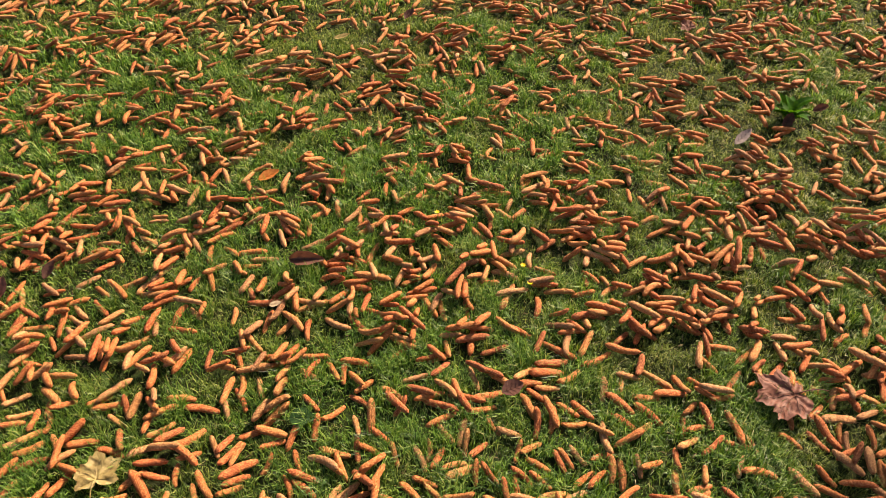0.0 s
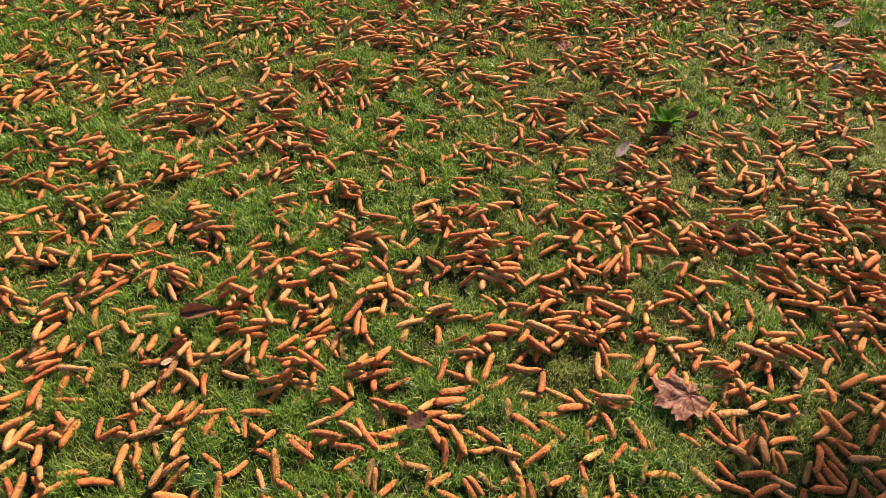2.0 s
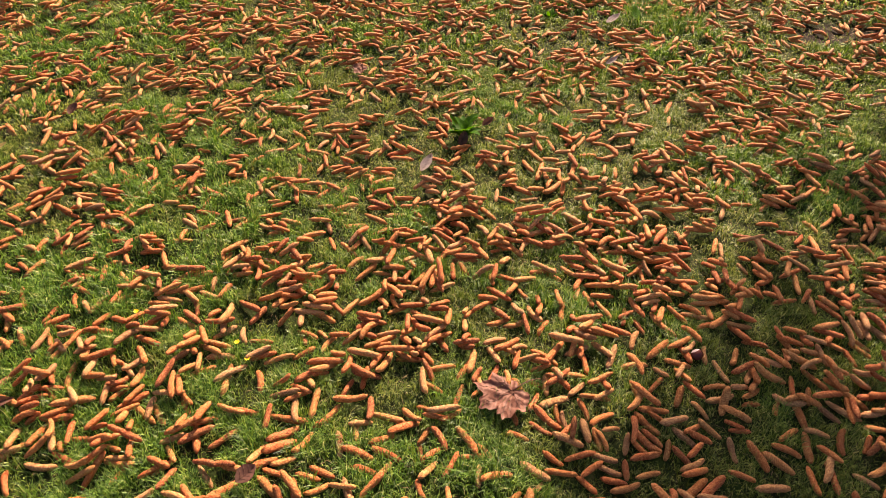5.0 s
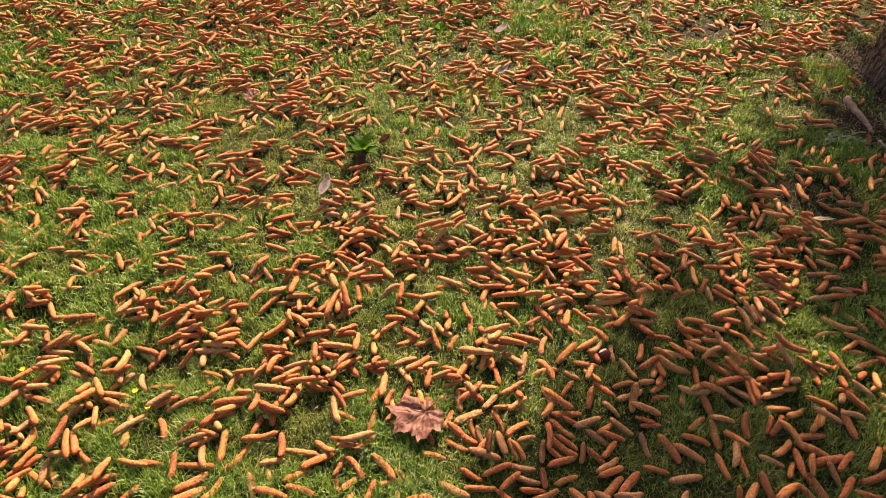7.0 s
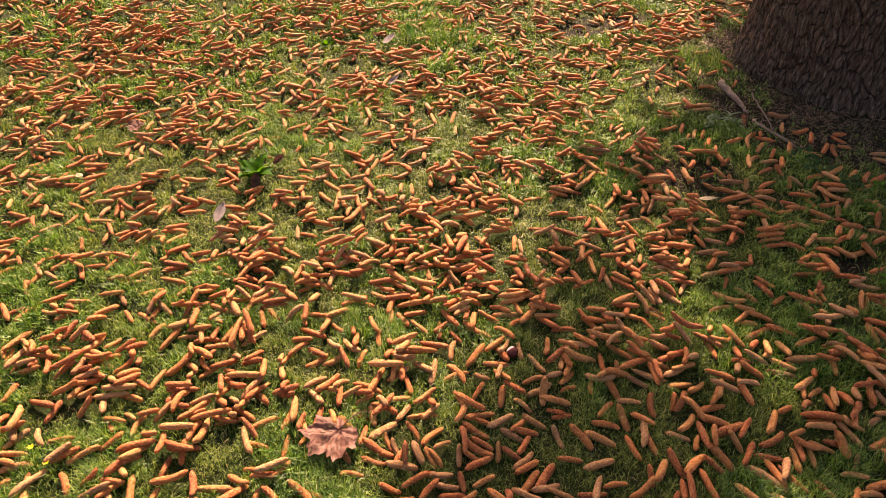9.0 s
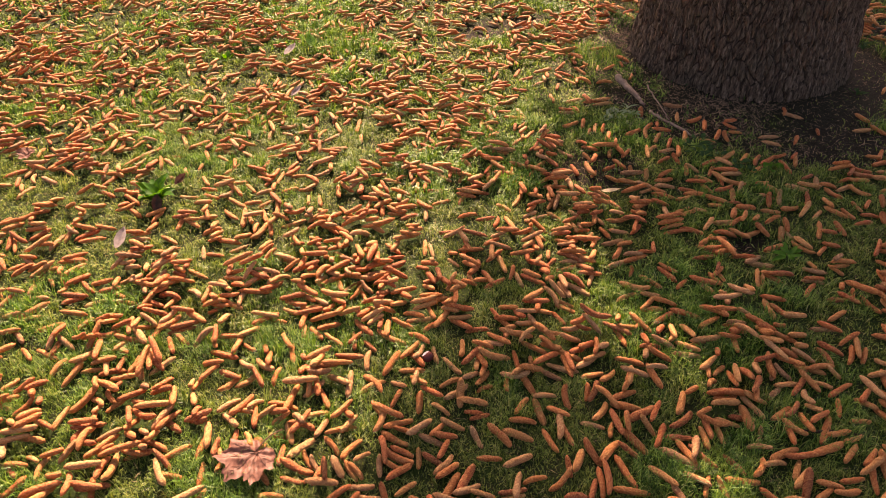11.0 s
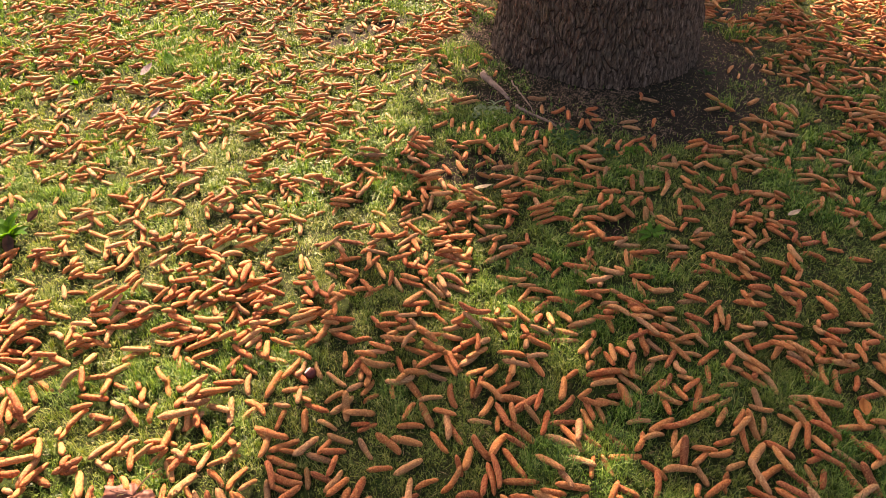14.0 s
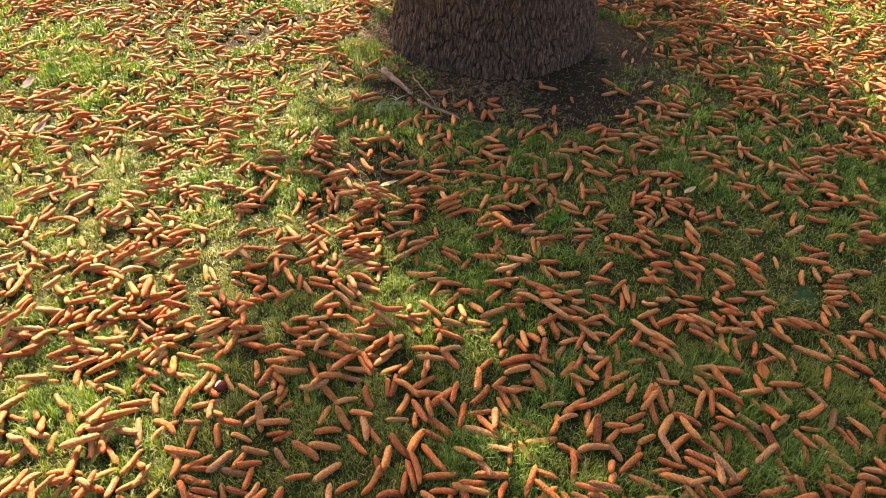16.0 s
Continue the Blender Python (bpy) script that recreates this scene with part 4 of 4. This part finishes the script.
dead_leaf(0.765, 2.285, 70, 0.075, 0.05, DARK_LEAF, "dark red-brown wet leaf beside a weed", 0.8, 1.1, 0, 20, 0.014, 5)
dead_leaf(0.872, 2.395, 20, 0.055, 0.036, DARK_LEAF, "dark purple curled leaf beside a weed", 0.7, 0.9, 5, 20, 0.03, 6)
dead_leaf(1.497, 2.775, 25, 0.07, 0.026, PALE_LEAF, "narrow white leaf scrap among cones", 0.4, 0.5, 5, 15, 0.036, 7)
dead_leaf(1.650, 3.185, 20, 0.085, 0.045, PALE_LEAF, "pale grey curled leaf on grass", 0.3, 0.6, 5, 0, 0.03, 8)
dead_leaf(1.800, 3.200, 70, 0.075, 0.045, WEED_LEAF, "single fresh green broad leaf in grass", 0.2, 0.3, 15, 0, 0.03, 9)
dead_leaf(0.000, 1.030, 30, 0.055, 0.045, DARK_LEAF, "small dark purple leaf under a heap of cones", 0.3, 0.5, 0, 0, 0.045, 10)
dead_leaf(-1.275, 1.160, 80, 0.06, 0.04, DARK_LEAF, "dark brown shrivelled leaf in grass", 0.5, 0.6, 10, 0, 0.02, 11)
dead_leaf(-1.347, 1.060, 100, 0.07, 0.045, BROWN_LEAF, "tan shrivelled leaf between cones", 0.4, 0.5, 10, 0, 0.026, 12)
dead_leaf(2.105, 0.135, 40, 0.046, 0.036, ORANGE_LEAF, "small orange rounded leaf on grass", 0.55, 0.8, 0, 0, 0.026, 13)
dead_leaf(2.765, 0.680, -20, 0.055, 0.02, CHIP, "narrow cream leaf scrap on grass", 0.2, 0.3, 0, 0, 0.022, 14)
dead_leaf(-0.900, 2.560, 15, 0.07, 0.035, YELLOW_LEAF, "yellow leaf half sunk between cones", 0.2, 0.5, 0, 0, 0.026, 15)
dead_leaf(-0.660, 2.765, 60, 0.06, 0.045, DARK_LEAF, "dark purple crumpled leaf on cones", 0.5, 0.7, 5, 0, 0.03, 16)
dead_leaf(-0.850, 1.655, 35, 0.07, 0.045, ORANGE_LEAF, "reddish orange leaf lying on cones", 0.3, 0.3, 5, 0, 0.04, 17)
dead_leaf(0.105, 2.680, 20, 0.035, 0.026, CHIP, "small white leaf scrap on grass", 0.1, 0.3, 0, 0, 0.026, 18)
dead_leaf(0.236, 2.645, 120, 0.03, 0.024, CHIP, "small cream leaf scrap on grass", 0.1, 0.3, 0, 0, 0.026, 19)
dead_leaf(2.11, 1.525, -30, 0.07, 0.022, CHIP, "pale splintered wood scrap on bare soil", 0.1, 0.2, 0, 0, 0.022, 20)
dead_leaf(-0.470, 0.880, 10, 0.06, 0.05, DARK_WEED, "dull green flat leaf low in the grass", 0.2, -0.3, 10, 0, 0.02, 21)

weed("broad_leaved_weed", 0.801, 2.371, 16, 0.105, 0.040, 56, TALL_WEED, "deep green broad-leaved weed lit from behind", 40, 0.022, 0.012)
weed("broad_leaved_weed", 2.345, 0.933, 10, 0.056, 0.021, 34, WEED_LEAF, "small bright green weed rosette in shade", 60, 0.012, 0.018)
weed("broad_leaved_weed", 2.51, 0.174, 5, 0.075, 0.050, 18, DARK_WEED, "dark bluish green broad-leaved weed in shade", 70)
weed("creeping_weed", 2.640, 1.512, 34, 0.034, 0.022, 30, DARK_WEED, "dark green creeping weed among cones by the trunk", 80, 0.075, 0.016)
weed("creeping_weed", 2.650, 1.350, 18, 0.030, 0.020, 30, DARK_WEED, "low dark green weed patch by the trunk", 95, 0.05, 0.016)
weed("creeping_weed", 2.736, 1.295, 12, 0.026, 0.018, 35, WEED_LEAF, "small fresh green weed patch by the trunk", 115, 0.035, 0.016)
weed("silvery_weed", 2.575, 1.895, 46, 0.034, 0.013, 30, GREY_WEED, "silvery grey-green feathery weed beside a stick", 120, 0.075, 0.010)
weed("silvery_weed", 3.10, 2.98, 34, 0.034, 0.014, 30, GREY_WEED, "silvery grey-green feathery weed in the sun", 170, 0.10)
weed("broad_leaved_weed", -0.03, 1.50, 5, 0.03, 0.018, 20, WEED_LEAF, "tiny bright green weed among cones", 220)
weed("broad_leaved_weed", 1.42, 3.33, 9, 0.06, 0.025, 55, WEED_LEAF, "tall bright green weed tuft in the sun", 230, 0.02)
weed("broad_leaved_weed", 3.53, 1.47, 8, 0.04, 0.014, 40, DARK_WEED, "small green weed at the foot of the trunk", 240, 0.02)
weed("broad_leaved_weed", 4.00, 1.72, 8, 0.05, 0.02, 40, DARK_WEED, "green weed beside the trunk", 250, 0.03)

stick("broken_branch", [(2.757, 2.125, 0.034), (2.728, 2.01, 0.026), (2.70, 1.90, 0.016)], (0.015, 0.012, 0.006), TWIG, "short thick barkless pinkish-brown branch by the trunk")
stick("thin_stick", [(2.795, 1.985, 0.045), (2.745, 1.87, 0.03), (2.70, 1.755, 0.012)], (0.0035, 0.003, 0.002), TWIG, "thin grey-brown stick leaning on a branch")
stick("thin_stick", [(2.69, 1.86, 0.016), (2.69, 1.76, 0.012), (2.70, 1.62, 0.010)], (0.007, 0.006, 0.004), TWIG, "half-buried root-like stick on bare soil")
stick("dark_twig", [(1.80, 0.505, 0.014), (1.86, 0.455, 0.016), (1.93, 0.40, 0.014)], (0.003, 0.0045, 0.0035), DARK_TWIG, "blackened rotten twig in shaded grass")


def conker(x, y):
    thing = empty("conker", pose(x, y, 0.028 + float(ground_height(x, y)), 50, 0, 200), "glossy dark brown conker with a pale scar", "nut")
    u, t = np.meshgrid(np.linspace(0, math.pi, 17), np.linspace(0, 2 * math.pi, 24, endpoint=False), indexing="ij")
    v = np.stack([0.0165 * np.sin(u) * np.cos(t), 0.0155 * np.sin(u) * np.sin(t), 0.0145 * np.cos(u) * (1 + 0.05 * np.cos(3 * t) * np.sin(u))], -1).reshape(-1, 3)
    part("shell", array_mesh("shell", v, grid_tris(17, 24, True), NUT), thing)
    u, t = np.meshgrid(np.linspace(0, 0.75, 6), np.linspace(0, 2 * math.pi, 24, endpoint=False), indexing="ij")
    k = 1.02
    v = np.stack([k * 0.0165 * np.sin(u) * np.cos(t), k * 0.0155 * np.sin(u) * np.sin(t), k * 0.0145 * np.cos(u)], -1).reshape(-1, 3)
    part("scar", array_mesh("scar", v, grid_tris(6, 24, True), NUT_SCAR), thing, "pale pinkish-grey scar")
    RESERVED.append((x, y, 0.02))


conker(1.178, 1.203)


def flower(x, y, z):
    thing = empty("yellow_flower", pose(x, y, float(ground_height(x, y))), "tiny yellow flower on a green stalk", "flower")
    w, f = tube([(0, 0, 0), (0.002, 0, z / 2), (0, 0.001, z)], (0.0008, 0.0007, 0.0006), 6)
    part("stalk", array_mesh("stalk", w, f, WEED_LEAF), thing)
    for k in range(6):
        v, f = leaf_blade(0.009, 0.006, 0.2, 0.3, rows=5, cols=5)
        part("petal", array_mesh("petal", v, f, PETAL), thing, "", pose(0, 0.001, z, 0, -15, 60 * k))


flower(-0.005, 1.452, 0.036)
flower(0.022, 1.394, 0.034)
flower(-0.28, 1.62, 0.035)


def grass_tuft(x, y, radius, count, tall, seed, label, dry=0.2):
    """A clump of longer arching blades."""
    r = np.random.default_rng(seed)
    d, a = radius * np.sqrt(r.random(count)), r.uniform(0, 2 * math.pi, count)
    v, f = blades(x + d * np.cos(a), y + d * np.sin(a), tall * r.uniform(0.5, 1.2, count), np.full(count, 0.0028), np.abs(r.normal(0.5, 0.3, count)), r)
    ob = new("grass_tuft", array_mesh("grass_tuft", v - (x, y, 0), f, GRASS, False, dry=np.repeat(np.clip(r.normal(dry, 0.2, count), 0, 1), 5)))
    ob.matrix_basis = pose(x, y, 0)
    tagged(ob, label, "grass")



scatter_cones()

def covered(x, y):
    gx = ((x - LAWN[0]) / CELL).astype(int).clip(0, PILE.shape[0] - 1)
    gy = ((y - LAWN[2]) / CELL).astype(int).clip(0, PILE.shape[1] - 1)
    return PILE[gx, gy] > 0.01


def dryness(x, y):
    """0 where the lawn is lush and green, 1 where it is mossy and yellowish."""
    wide = 0.55 * LUSH(x, y) + 0.45 * TUFT(x, y)
    west = smooth_step(-0.2, -1.0, x) * smooth_step(2.6, 1.4, y)                  # lush grass on the west side
    south = smooth_step(1.9, 2.4, x) * smooth_step(1.3, 0.9, y)                   # and out on the south-east
    worn = np.exp(-(np.hypot(x - 2.35, y - 2.45) / 0.45) ** 2)                    # worn turf beside the trunk
    return np.clip(smooth_step(0.36, 0.66, 1 - wide) - 0.55 * west - 0.10 * south + 0.6 * worn, 0, 1)


def grow_grass():
    r = np.random.default_rng(91)
    vs, fs, dries, base = [], [], [], 0

    def sow(x, y, tall, wide, lean, curl, plain):
        nonlocal base
        v, f = blades(x, y, tall, wide, lean, r, curl, plain)
        each = len(v) // max(len(x), 1)
        vs.append(v)
        fs.append(f + base)
        dries.append(np.repeat(np.clip(dryness(x, y) + r.normal(0, 0.12, len(x)), 0, 1), each))
        base += len(v)

    for near, far, per, wide in ((0.0, 1.9, 72000, 0.0021), (1.9, 3.0, 48000, 0.0029), (3.0, 4.1, 24000, 0.0042), (4.1, 5.2, 11000, 0.0064), (5.2, 12.0, 600, 0.014)):
        n = int(per * (LAWN[1] - LAWN[0]) * (LAWN[3] - LAWN[2]))
        x, y = r.uniform(LAWN[0], LAWN[1], n), r.uniform(LAWN[2], LAWN[3], n)
        d = np.hypot(x - 0.4, y + 0.05)
        keep = (d >= near) & (d < far) & (in_sight(x, y) | (r.random(n) < 0.05))
        x, y = x[keep], y[keep]
        b = bareness(x, y)
        hole = smooth_step(0.25, 0.6, HOLE(x, y))
        thick = (0.72 + 0.4 * smooth_step(0.3, 0.7, TUFT(x, y))) * (0.55 + 0.55 * hole)
        keep = (r.random(len(x)) < thick * (1 - 0.97 * b)) & (~covered(x, y) | (r.random(len(x)) < 0.22))
        x, y = x[keep], y[keep]
        lush = 1 - dryness(x, y)
        tall = (0.023 + 0.017 * lush) * (0.6 + 0.65 * smooth_step(0.3, 0.7, HOLE(x, y))) * r.uniform(0.5, 1.4, len(x))
        tall *= 1 - 0.4 * smooth_step(1.15, 0.75, np.hypot(x - TRUNK[0], y - TRUNK[1]))
        # mossy turf lies flatter and more tangled than the lush tufts
        lean = np.abs(r.normal(0.5, 0.4, len(x))) + (1 - lush) * r.uniform(0, 0.3, len(x))
        sow(x, y, tall, wide * (0.72 + 0.28 * lush) * r.uniform(0.7, 1.3, len(x)), lean, 1.2, near > 1)
    # coarser blades on the rest of the lawn
    n = int(1000 * (LAWN[1] - LAWN[0]) * (LAWN[3] - LAWN[2]))
    x, y = r.uniform(LAWN[0], LAWN[1], n), r.uniform(LAWN[2], LAWN[3], n)
    keep = ~in_sight(x, y) & (np.hypot(x - 0.4, y) < 5.2) & (np.hypot(x - TRUNK[0], y - TRUNK[1]) > TRUNK_R + 0.1)
    x, y = x[keep], y[keep]
    sow(x, y, r.uniform(0.02, 0.045, len(x)), r.uniform(0.006, 0.012, len(x)), np.abs(r.normal(0.7, 0.4, len(x))), 0.9, True)
    ob = new("grass", array_mesh("grass", np.concatenate(vs), np.concatenate(fs), GRASS, False, dry=np.concatenate(dries)))
    tagged(ob, "short mown grass, green with yellowish mossy patches", "grass", kind="stuff")
    print("BLADES", base, sum(len(f) for f in fs))
    # dead straw lying between the blades
    n = 170000
    x, y = r.uniform(LAWN[0], LAWN[1], n), r.uniform(LAWN[2], LAWN[3], n)
    keep = (np.hypot(x - 0.4, y) < 4.2) & in_sight(x, y) & (r.random(n) < 0.12 + 0.9 * smooth_step(0.62, 0.38, TUFT(x, y))) & (np.hypot(x - TRUNK[0], y - TRUNK[1]) > TRUNK_R + 0.05) & ~covered(x, y)
    x, y = x[keep], y[keep]
    v, f = blades(x, y, r.uniform(0.012, 0.040, len(x)), np.full(len(x), 0.0014), r.uniform(1.7, 2.4, len(x)), r, 0.3, True)
    v[:, 2] += np.repeat(r.uniform(0.004, 0.018, len(x)), 4)
    tagged(new("dry_straw", array_mesh("dry_straw", v, f, STRAW, False)), "dead straw-coloured grass bits in the lawn", "straw", kind="stuff")
    # needle litter round the trunk
    n = 16000
    a, d = r.uniform(0, 2 * math.pi, n), TRUNK_R + 0.02 + np.abs(r.normal(0, 0.30, n))
    x, y = TRUNK[0] + d * np.cos(a), TRUNK[1] + d * np.sin(a)
    keep = (~((x > 3.0) & (y < 1.56) | (x > 3.55) & (y < 1.9)) | (r.random(n) < 0.15)) & (~((x < 3.0) & (y > 1.85)) | (r.random(n) < 0.6))
    x, y, n = x[keep], y[keep], int(keep.sum())
    # and scattered over the scrapes
    px, py = r.uniform(1.8, 4.6, 60000), r.uniform(0.6, 3.2, 60000)
    bare = (r.random(60000) < 0.16 * bareness(px, py)) & (np.hypot(px - TRUNK[0], py - TRUNK[1]) > 0.7)
    x, y = np.append(x, px[bare]), np.append(y, py[bare])
    n = len(x)
    v, f = blades(x, y, r.uniform(0.012, 0.045, n), r.uniform(0.0008, 0.0019, n), r.uniform(1.9, 2.5, n), r, 0.1)
    v[:, 2] += np.repeat(r.uniform(0.002, 0.015, n), 5)
    tagged(new("needle_litter", array_mesh("needle_litter", v, f, NEEDLE, False)), "brown fallen needles and twigs on bare soil", "litter", kind="stuff")


grow_grass()

grass_tuft(2.86, 2.38, 0.14, 750, 0.055, 5, "longer green grass tussock beside bare soil")
grass_tuft(3.345, 1.255, 0.05, 60, 0.08, 7, "sparse grass tuft on bare dark soil")
grass_tuft(1.35, 2.75, 0.14, 900, 0.055, 8, "lush dark green grass clump")
grass_tuft(4.05, 1.60, 0.09, 160, 0.08, 9, "sparse grass tuft on bare soil behind the trunk")
grass_tuft(1.95, 3.25, 0.20, 1100, 0.06, 10, "lush bright green grass clump in the sun")
